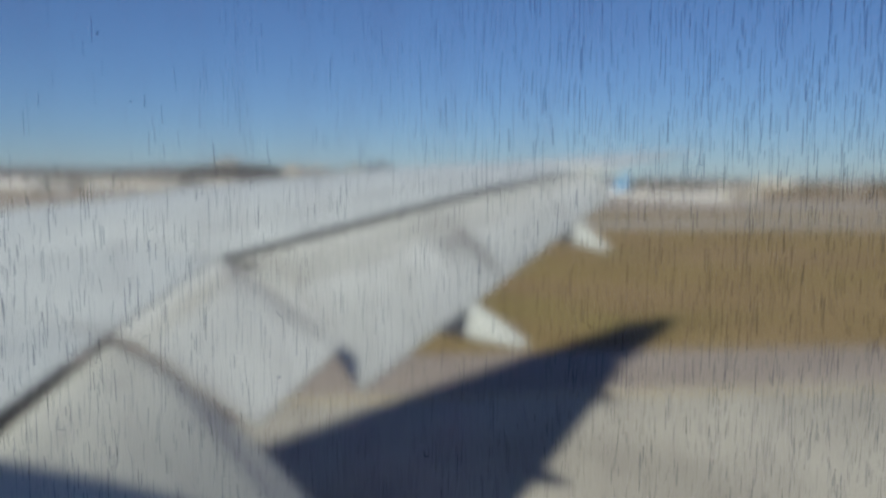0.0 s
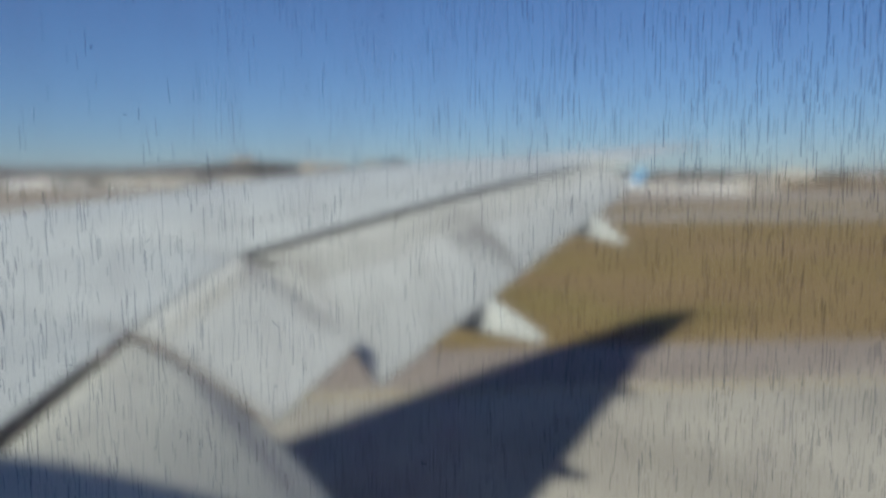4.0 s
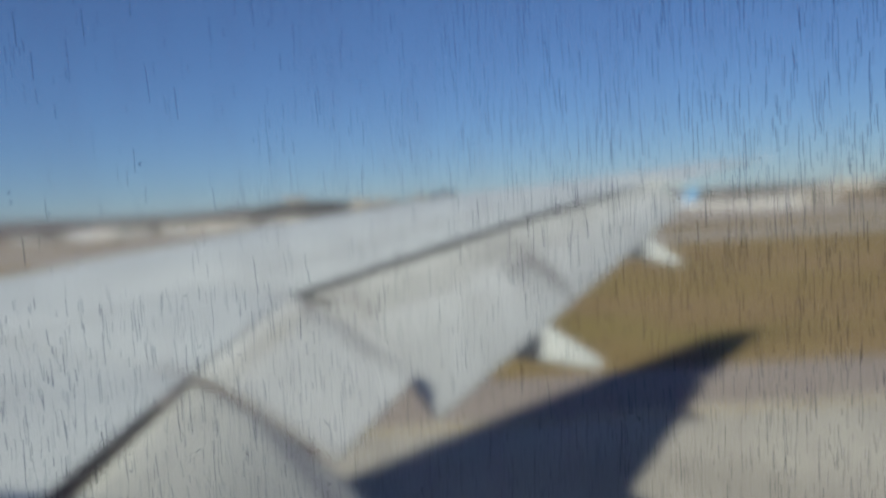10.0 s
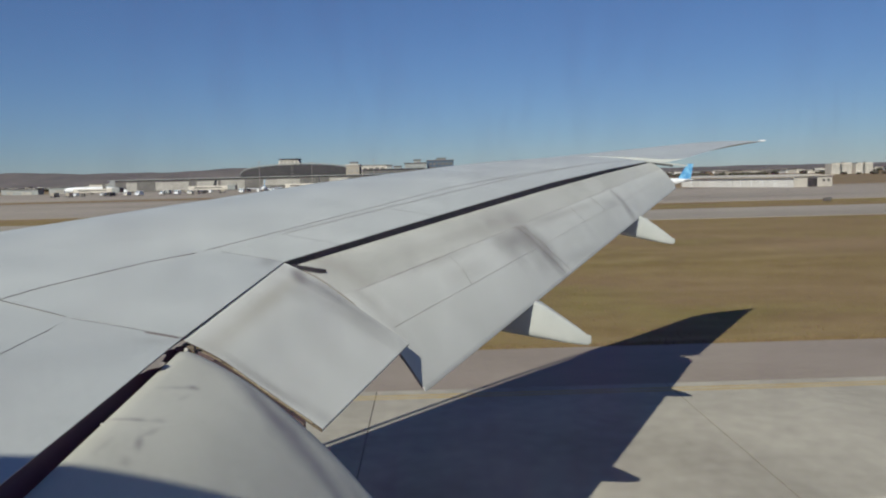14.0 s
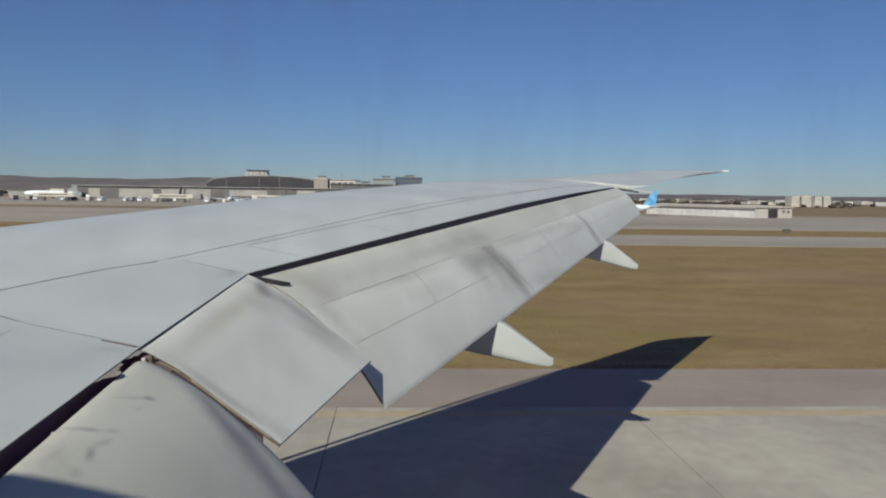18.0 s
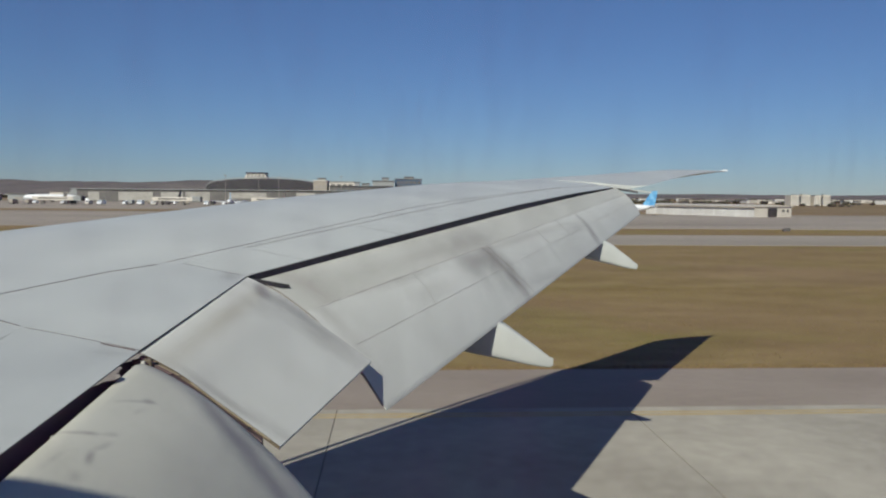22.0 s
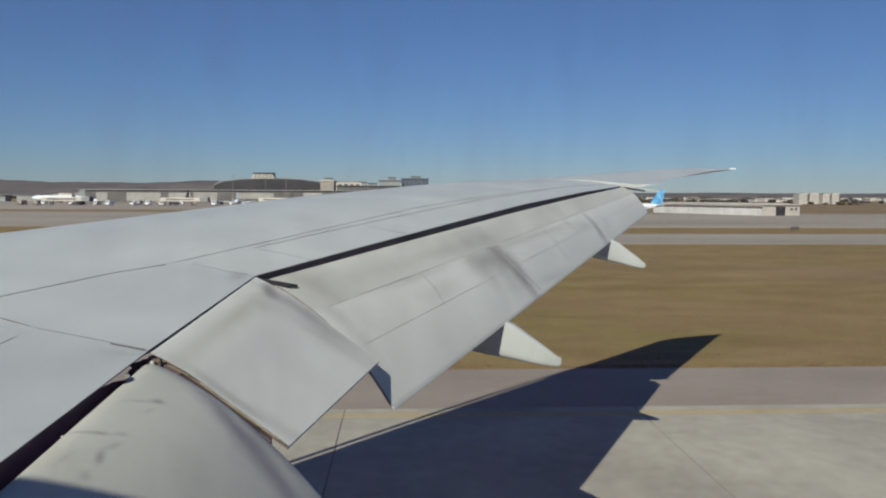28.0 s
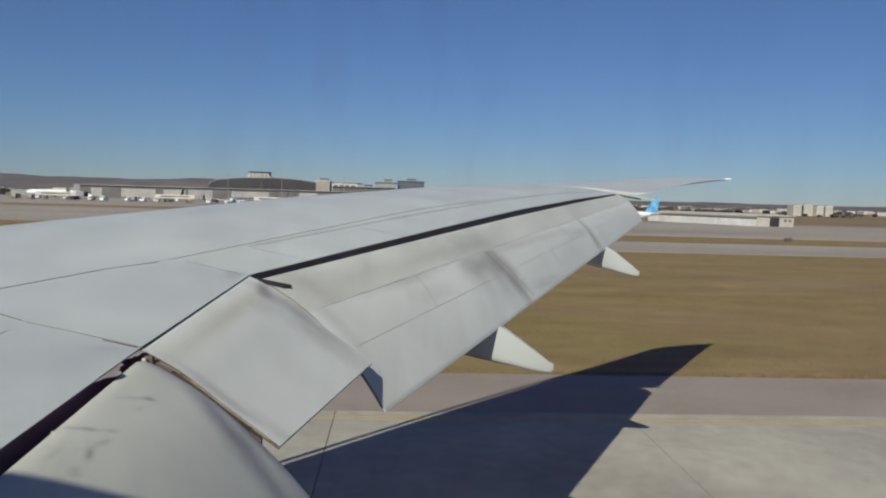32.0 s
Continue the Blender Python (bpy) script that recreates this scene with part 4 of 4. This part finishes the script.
block("terminal_hall", "long grey terminal hall with pale doors and dark roof edge", "building", D, -4, 240, 60, 8.7, M_GREYB, M_DARKROOF, windows=[
    (219, 227, 1, 7.4, M_DOOR, "hangar_door"), (180, 205, 1, 7.4, M_DOOR, "hangar_door"), (158, 174, 1, 7.4, M_DOOR, "hangar_door"),
    (138, 156, 1, 7.8, M_DOOR, "hangar_door"), (96, 124, 3, 7.4, M_DOOR, "hangar_door"), (60, 74, 0, 7.6, M_DOOR, "hangar_door"), (40, 52, 2, 6, M_GLASSB, "window"), (8, 30, 2, 6, M_GLASSB, "window")])
part("roof_edge", boxes((-1.2, -0.62, -122.6, 122.6, 9.2, 9.7)), M_PALE, bpy.data.objects["terminal_hall"], "pale metal edge strip")
dome = thing("domed_hall", "terminal hall with a dark curved roof", "building", at=(680, 110, 0))
part("wall", boxes((0, 70, -47, 47, -0.3, 9.6)), M_GREYB, dome)
part("roof_edge", loft([[(-1.9 + dx, 49.3 * math.cos(a), 9.9 + r + 10.4 * max(0, math.sin(a)) ** 0.6) for a in (math.pi * i / 30 for i in range(31))] for dx, r in ((0, 0.0), (0, 0.7), (0.4, 0.7), (0.4, 0.0))], cap=False, closed=False), M_PALE, dome, "pale metal roof rim")
part("roof", loft([[(dx, 49 * math.cos(a), 9.6 + 10.4 * max(0, math.sin(a)) ** 0.6) for a in (math.pi * i / 30 for i in range(31))] + [(dx, -49, 9.0), (dx, 49, 9.0)] for dx in (-1.5, 71.5)]), M_DARKROOF, dome, "dark curved metal roof", smooth=True)
for i in range(9):
    part("window", boxes((-0.3, 0.2, -44 + i * 10, -36 + i * 10, 2, 7.5)), M_GLASSB, dome)
ctl = thing("rooftop_cabin", "pale lookout cabin on the domed roof", "building", at=(706, 122, 18.6))
part("wall", loft([[(x, -11, 0), (x, 11, 0), (x, 8, 6.4), (x, -8, 6.4)] for x in (0, 14)]), M_CREAM, ctl)
part("roof", bevelled(boxes((-1.0, 15.0, -9, 9, 6.4, 7.2)), 0.2, 1), M_DARKROOF, ctl, "overhanging flat roof")
for i in range(5):
    part("window", boxes((-0.2, 0.1, -7.8 + i * 3.3, -5.4 + i * 3.3, 3.0, 5.6)), M_DOOR, ctl)
block("stone_block", "sand-coloured square office block", "building", 650, 55, 66, 20, 17.5, M_SAND, M_CREAM, windows=[(56.0 + i * 3.2, 57.8 + i * 3.2, 4 + j * 4, 6.0 + j * 4, M_DOOR, "window") for i in range(3) for j in range(3)])
block("concourse", "low grey concourse with a row of windows", "building", 655, 2, 53, 24, 13.2, M_GREYB, M_DARKROOF, windows=[(5 + i * 5.5, 9 + i * 5.5, 7, 10.5, M_GLASSB, "window") for i in range(8)])
block("office_wing", "low cream office wing behind the concourse", "building", 684, 34, 56, 18, 17.5, M_CREAM, M_PALE, windows=[(36 + i * 5, 39.4 + i * 5, 13.5, 15.8, M_GREYB, "window") for i in range(4)])
block("glass_block", "dark blue glazed terminal block", "building", 700, -24, -0.6, 30, 20.6, M_GLASSB, M_GREYB, windows=[(-23 + i * 3.6, -20.4 + i * 3.6, 10 + j * 3.4, 12.4 + j * 3.4, M_GREYB, "window") for i in range(6) for j in range(3)])
block("terminal_wing", "pale grey-green terminal wing", "building", 694, 0, 19, 26, 18.6, M_PALE, M_GREYB, windows=[(1.5 + i * 4.5, 4.6 + i * 4.5, 12, 14.6, M_GLASSB, "window") for i in range(4)])
for y, x, h, w in ((24, 660, 15.6, 3), (31, 660, 16.6, 2), (8, 700, 21.4, 3), (-13, 706, 22.6, 4), (60, 655, 19.6, 3)):
    block("roof_plant", "pale box of roof plant", "roof plant", x, y - w, y + w, 6, h, M_PALE, M_GREYB)
for y, x, h in ((124, 590, 20), (101, 596, 18), (86, 596, 19), (40, 600, 20)):
    mast = thing("light_mast", "tall thin steel apron floodlight mast", "light mast", "apron masts", at=(x, y, 0))
    part("pole", tube((0, 0, 0), (0, 0, h), 0.22, 0.12, 8), M_METAL, mast)
    part("lamp_head", boxes((-0.5, 0.5, -0.9, 0.9, h, h + 0.5)), M_METAL, mast, "cluster of floodlights")



def jet_bridge(at, turn, ln, label):
    """An enclosed gangway on legs with a cabin at its end."""
    t = thing("jet_bridge", label, "jet bridge", "jet bridges", at=at, turn=turn)
    part("tunnel", bevelled(boxes((-1.5, 1.5, 0, ln, 2.0, 4.1)), 0.2, 1), M_CREAM, t, "cream enclosed gangway")
    part("cabin", bevelled(boxes((-2.2, 2.2, -4.2, 0, 1.8, 4.5)), 0.25, 1), M_PALE, t, "grey end cabin")
    part("canopy", boxes((-1.9, 1.9, -4.6, -4.2, 1.9, 4.3)), M_DOORDK, t, "dark folding canopy")
    for y in (4, ln - 5):
        part("leg", boxes((-1.6, -1.1, y, y + 0.6, 0, 2.0)), M_GREYB, t)
        part("leg", boxes((1.1, 1.6, y, y + 0.6, 0, 2.0)), M_GREYB, t)
    part("window_strip", boxes((-1.58, -1.4, 3, ln - 3, 2.9, 3.5)), M_GREYB, t, "dark strip of windows")
    return t


jet_bridge((415, 163, 0.06), -4, 21, "cream jet bridge reaching over the apron")
jet_bridge((420, 105, 0.06), 5, 20, "cream jet bridge reaching over the apron")
jet_bridge((425, 58, 0.06), -8, 18, "cream jet bridge reaching over the apron")
for y, x, h, w in ((262, 640, 7, 9), (250, 635, 5.5, 6), (300, 650, 5, 8), (322, 640, 4, 10), (345, 660, 4.5, 7)):
    block("service_shed", "low grey service shed beside the apron", "shed", x, y - w, y + w, 10, h, M_PALE if w != 9 else M_CREAM, M_GREYB, "service sheds", windows=[(y - w * 0.5, y + w * 0.3, 0, h * 0.6, M_DOOR, "door")])
rc = random.Random(8)
for i in range(16):
    x, y = rc.uniform(400, 470), 190 - i * 9 + rc.uniform(-4, 4)
    t = thing("baggage_cart", "loaded baggage cart on the apron", "cart", "baggage carts", at=(x, y, 0.06), turn=rc.uniform(70, 110))
    part("bed", boxes((-1.1, 1.1, -2.2, 2.2, 0.5, 0.8)), M_GREYB, t)
    part("cover", bevelled(boxes((-1.0, 1.0, -2.0, 2.0, 0.8, rc.uniform(1.9, 2.8))), 0.12, 1), rc.choice((M_SAND, M_PALE, M_GLASSB, M_DARKROOF)), t)
    for sx in (-1.0, 0.8):
        for sy in (-1.5, 1.5):
            part("wheel", tube((sx, sy, 0.3), (sx + 0.2, sy, 0.3), 0.3, 0.3, 10), M_TYRE, t)
# white hangar beyond the apron
hangar = thing("hangar", "long low white hangar with a dark doorway", "hangar", at=(227, -105.5, 0), turn=20)
part("wall", boxes((0, 50, -14.7, 0, -0.3, 3.3)), M_WHITE, hangar, "off-white sheet wall")
# end wall coloured darker than the side to offset the stronger sun on it
part("gable", boxes((-0.06, 0.0, -14.7, 0.0, 0.0, 3.1)), M_CREAM, hangar, "cream end wall, toned down against the sun")
part("roof", loft([[(x, 0.5, 3.3), (x, -7.3, 3.75), (x, -15.2, 3.3), (x, -15.2, 3.15), (x, 0.5, 3.15)] for x in (-0.5, 50.5)]), M_CREAM, hangar, "shallow cream roof")
part("fascia", boxes((-0.56, 50.5, 0.36, 0.56, 2.75, 3.15)), M_SAND, hangar, "brown band under the eaves")
part("door", boxes((-0.12, 0.1, -8.9, -5.2, 0.0, 2.7)), M_DOORDK, hangar, "dark open doorway")
for y in (-13.2, -11.4):
    part("window", boxes((-0.1, 0.1, y - 0.5, y + 0.5, 1.5, 2.3)), M_GREYB, hangar)
for i in range(10):
    part("rib", boxes((2.5 + i * 4.7, 2.65 + i * 4.7, 0.0, 0.05, 0, 2.75)), M_PLANE, hangar)


# ---- parked aircraft and vehicles ----
def small_plane(at, turn, size, tail_mat, label, fin=1.0):
    t = thing("parked_airplane", label, "aircraft", "parked airplanes", at=at, turn=turn)
    L, R = 30 * size, 1.7 * size
    zc = 2.9 * size
    prof = ((0, 0.05), (0.02, 0.45), (0.06, 0.8), (0.12, 1.0), (0.65, 1.0), (0.8, 0.75), (0.93, 0.35), (1.0, 0.1))
    part("fuselage", loft([[(R * k * math.cos(a), L * (0.5 - p), zc + R * k * math.sin(a) + (0.5 * R * max(0, p - 0.65) / 0.35)) for a in (2 * math.pi * i / 16 for i in range(16))] for p, k in prof]), M_PLANE, t, "white fuselage", smooth=True)
    for sg in (-1, 1):
        part("wing", loft([[(sg * x, y0, z), (sg * x, y0 - c * 0.5, z + 0.12 * c), (sg * x, y0 - c, z), (sg * x, y0 - c * 0.5, z - 0.05 * c)] for x, y0, c, z in
                           ((R * 0.6, 4 * size, 6 * size, zc - 0.9 * size), (14 * size, -4.5 * size, 1.6 * size, zc + 0.4 * size))]), M_PLANE, t)
        part("tailplane", loft([[(sg * x, y0, z), (sg * x, y0 - c * 0.5, z + 0.1 * c), (sg * x, y0 - c, z), (sg * x, y0 - c * 0.5, z - 0.05 * c)] for x, y0, c, z in
                                ((0.3 * size, -11.2 * size, 3.2 * size, zc + 0.8 * size), (5.2 * size, -13.5 * size, 1.3 * size, zc + 1.0 * size))]), M_PLANE, t)
        part("engine", tube((sg * 4.8 * size, 3.2 * size, zc - 1.4 * size), (sg * 4.8 * size, -0.2 * size, zc - 1.4 * size), 0.95 * size, 0.7 * size, 14), M_PLANE, t, smooth=True)
        part("landing_gear", tube((sg * 2.4 * size, -1.2 * size, 0), (sg * 2.4 * size, -1.2 * size, zc - R * 0.5), 0.35 * size, 0.2 * size, 8), M_TYRE, t)
    part("landing_gear", tube((0, 11.5 * size, 0), (0, 11.5 * size, zc - R * 0.4), 0.3 * size, 0.18 * size, 8), M_TYRE, t)
    part("tail_fin", loft([[(w, y0, z), (0, y0 - c, z), (-w, y0, z), (0, y0 + 0.4 * w, z)] for y0, c, z, w in ((-9.4 * size, 5.2 * size, zc + R * 0.8, 0.28 * size), (-9.4 * size - 3.8 * size * fin, 2.4 * size, zc + 7.4 * size * fin, 0.12 * size))]), tail_mat, t, "coloured tail fin")
    return t


small_plane((540, 228, 0.06), 12, 1.1, M_PALE, "large white airliner with a grey fin parked before the terminal", fin=0.72)
small_plane((455, 178, 0.06), 150, 0.7, M_GREYB, "white airliner with a grey fin parked before the terminal")
small_plane((440, 122, 0.06), 75, 0.75, M_GREYB, "white airliner with a grey fin parked at the terminal")
small_plane((430, 88, 0.06), 100, 0.7, M_TAIL, "white airliner with a blue fin parked at the terminal")
small_plane((440, 62, 0.06), 85, 0.75, M_GREYB, "white airliner with a grey fin parked by the concourse")
small_plane((241, -69.4, 0.06), -4, 0.74, M_TAIL, "white airliner with a blue and teal patterned tail fin")


def van(at, turn, s, mat, label):
    t = thing("van", label, "van", "apron vehicles", at=at, turn=turn)
    part("body", loft([[(x, -2.7 * s, 0.45 * s), (x, -2.7 * s, 2.1 * s), (x, 1.2 * s, 2.1 * s), (x, 1.9 * s, 1.35 * s), (x, 2.7 * s, 1.15 * s), (x, 2.7 * s, 0.45 * s)] for x in (-0.95 * s, 0.95 * s)]), mat, t)
    for y in (-1.7, 1.7):
        for x in (-0.95, 0.75):
            part("wheel", tube((x * s, y * s, 0.36 * s), ((x + 0.2) * s, y * s, 0.36 * s), 0.36 * s, 0.36 * s, 12), M_TYRE, t)
    part("windscreen", boxes((-0.8 * s, 0.8 * s, 1.25 * s, 1.85 * s, 1.42 * s, 1.9 * s)), M_GLASSB, t)
    return t


rv = random.Random(11)
for x, y in ((415, 156), (410, 148), (424, 140), (440, 178), (418, 131), (412, 122), (430, 128), (420, 98), (428, 82), (436, 74), (432, 50), (450, 198)):
    van((x, y, 0.06), rv.uniform(60, 120), rv.uniform(0.8, 1.2), rv.choice((M_PLANE, M_PLANE, M_WHITE, M_CREAM)), "white service van on the apron")
for y in (-163, -171):
    van((155, y, 0.06 if y > -170 else 0.06), 5, 0.9, M_GREYB, "dark service vehicle beside the apron")

# ---- town on the horizon ----
rt = random.Random(5)
for i in range(210):
    m = rt.uniform(-0.72, -0.30) if i < 180 else rt.uniform(0.40, 0.62)
    d = rt.uniform(1000, 3300)
    w, dp, h = rt.uniform(6, 34), rt.uniform(12, 30), rt.uniform(2.4, 6.0) * (0.75 + d / 4500)
    t = thing("far_building", "pale low building on the edge of town", "building", "town buildings", at=(2.45 + d, m * d, 0), turn=rt.uniform(-25, 25))
    part("wall", boxes((0, dp, -w / 2, w / 2, -0.5, h)), rt.choice((M_WHITE, M_WHITE, M_CREAM, M_SAND, M_PALE, M_GREYB, M_FIELD, M_HILL)), t)
    part("roof", boxes((-0.5, dp + 0.5, -w / 2 - 0.5, w / 2 + 0.5, h, h + rt.uniform(0.5, 1.2))), M_ROOF if i % 3 else M_CREAM, t)
    part("window", boxes((-0.25, 0.1, -w * 0.3, w * 0.2, h * 0.3, h * 0.62)), M_GREYB, t)
for m, w, h in ((-0.524, 5.0, 9.4), (-0.5355, 5.4, 10), (-0.5545, 4.2, 9.2), (-0.5640, 4.4, 9.6)):
    d = 720
    t = thing("apartment_tower", "pale apartment tower far off over the plain", "building", "apartment towers", at=(d, m * d, 0))
    part("wall", boxes((0, 12, -w, w, -0.5, h)), M_CREAM, t)
    part("roof", boxes((-0.1, 12.1, -w - 0.1, w + 0.1, h, h + 0.3)), M_CREAM, t)
    part("stair_tower", boxes((3, 7, -1.2, 1.2, h + 0.3, h + 1.1)), M_PALE, t)
    for k in range(5):
        for j in range(4):
            y, z = -w * 0.84 + k * w * 0.37, 1.2 + j * (h - 1.6) / 4
            part("window", boxes((-0.12, 0.1, y, y + w * 0.16, z, z + 1.2)), M_PALE, t)


# ---- dark bare trees and scrub between the far buildings ----
M_SCRUB = surface("far_scrub", (0.035, 0.034, 0.026), (0.085, 0.078, 0.055), rough=0.95, scale=0.2, fine=1.5, bump=0.3, spec=0.1)
rf = random.Random(23)
bm = bmesh.new()
for i in range(150):
    m = rf.uniform(-0.75, -0.30) if i < 110 else rf.uniform(0.33, 0.60)
    d = rf.uniform(620, 2400) if i < 110 else rf.uniform(1100, 2600)
    for k in range(rf.randint(2, 5)):
        h = rf.uniform(1.6, 4.6) * (0.7 + d / 2600)
        spot = Matrix.Translation((d + rf.uniform(-9, 9), m * d + rf.uniform(-16, 16), h * 0.42)) @ Matrix.Diagonal((h * rf.uniform(0.7, 1.2), h * rf.uniform(0.8, 1.7), h * 0.56, 1))
        made = bmesh.ops.create_icosphere(bm, subdivisions=1, radius=1.0)["verts"]
        for v in made:
            v.co = spot @ (v.co * rf.uniform(0.72, 1.2))
tagged(part("far_scrub", bm, M_SCRUB), "dark bare trees and scrub between far buildings", "trees", kind="stuff")


def taxiway_sign(at, turn, w, h):
    t = thing("taxiway_sign", "small dark taxiway sign on low legs in the grass", "sign", "taxiway signs", at=at, turn=turn)
    part("board", bevelled(boxes((-0.1, 0.1, -w / 2, w / 2, 0.15, 0.15 + h)), 0.03, 1), M_DARKROOF, t)
    part("panel", boxes((-0.115, -0.09, -w / 2 + 0.08, w / 2 - 0.08, 0.24, 0.06 + h)), M_GREYB, t, "dull dark face")
    for y in (-w * 0.35, w * 0.35):
        part("leg", boxes((-0.03, 0.03, y - 0.03, y + 0.03, 0, 0.17)), M_METAL, t)
    return t


taxiway_sign((125, -63.0, 0.02), 4, 1.3, 0.5)
taxiway_sign((122, -101.0, 0.02), -6, 1.6, 0.5)


# ---- grass along the pavement edge ----
def tufts(name, label, n, x0, x1, y0, y1, hmin, hmax, seed, clump=0.12):
    rg = np.random.RandomState(seed)
    verts, faces = [], []
    for i in range(n):
        cx, cy = rg.uniform(x0, x1), rg.uniform(y0, y1)
        for b in range(5):
            a, ln = rg.uniform(0, 6.28), rg.uniform(hmin, hmax)
            px, py = cx + rg.normal(0, clump), cy + rg.normal(0, clump)
            wx, wy = 0.02 * math.cos(a), 0.02 * math.sin(a)
            lx, ly = rg.normal(0, 0.4) * ln, rg.normal(0, 0.4) * ln
            k = len(verts)
            verts += [(px - wx, py - wy, 0.015), (px + wx, py + wy, 0.015), (px + lx, py + ly, 0.015 + ln)]
            faces.append((k, k + 1, k + 2))
    me = bpy.data.meshes.new(name)
    me.from_pydata(verts, [], faces)
    me.materials.append(M_BLADES)
    return tagged(new(name, me), label, "grass", kind="stuff")


tufts("grass_fringe", "ragged fringe of dry grass along the pavement edge", 2600, EDGE - 0.06, EDGE + 0.6, -26, 12, 0.01, 0.06, 4)
tufts("grass_tuft", "scattered tufts of dry brown grass on the mown strip", 9000, EDGE + 0.3, EDGE + 22, -40, 10, 0.015, 0.07, 9, clump=0.28)


# ---- concrete slabs of the near pavement, with sunk joints ----
bed = tagged(part("pavement", boxes((-60, SLAB_EDGE, -300, 300, -0.2, 0.03)), M_JOINT), "pale concrete taxiway slabs with filled joints", "pavement", kind="structure")
SL = 7.1
slab = bpy.data.meshes.new("slab")
bm = bevelled(boxes((-SL / 2 + 0.012, SL / 2 - 0.012, -SL / 2 + 0.012, SL / 2 - 0.012, -0.05, 0.02)), 0.008, 1)
bm.to_mesh(slab)
bm.free()
slab.materials.append(M_SLAB)
for i in range(8):
    for j in range(-6, 5):
        s = new("slab", slab)
        s.parent = bed
        s.location = (SLAB_EDGE - SL * (i + 0.5), j * SL - 2.2, 0.03)
far = part("slab", boxes(*[(-60, SLAB_EDGE - 0.01, a, b, 0.0, 0.049) for a, b in ((-300, -48.5), (30.0, 300))]), M_SLAB, bed)
for x in (20.55, 20.78):
    tagged(part("road_line", boxes((x, x + 0.11, -120, 120, 0.045, 0.054)), M_YELLOW), "worn yellow taxiway edge line", "marking", kind="structure")
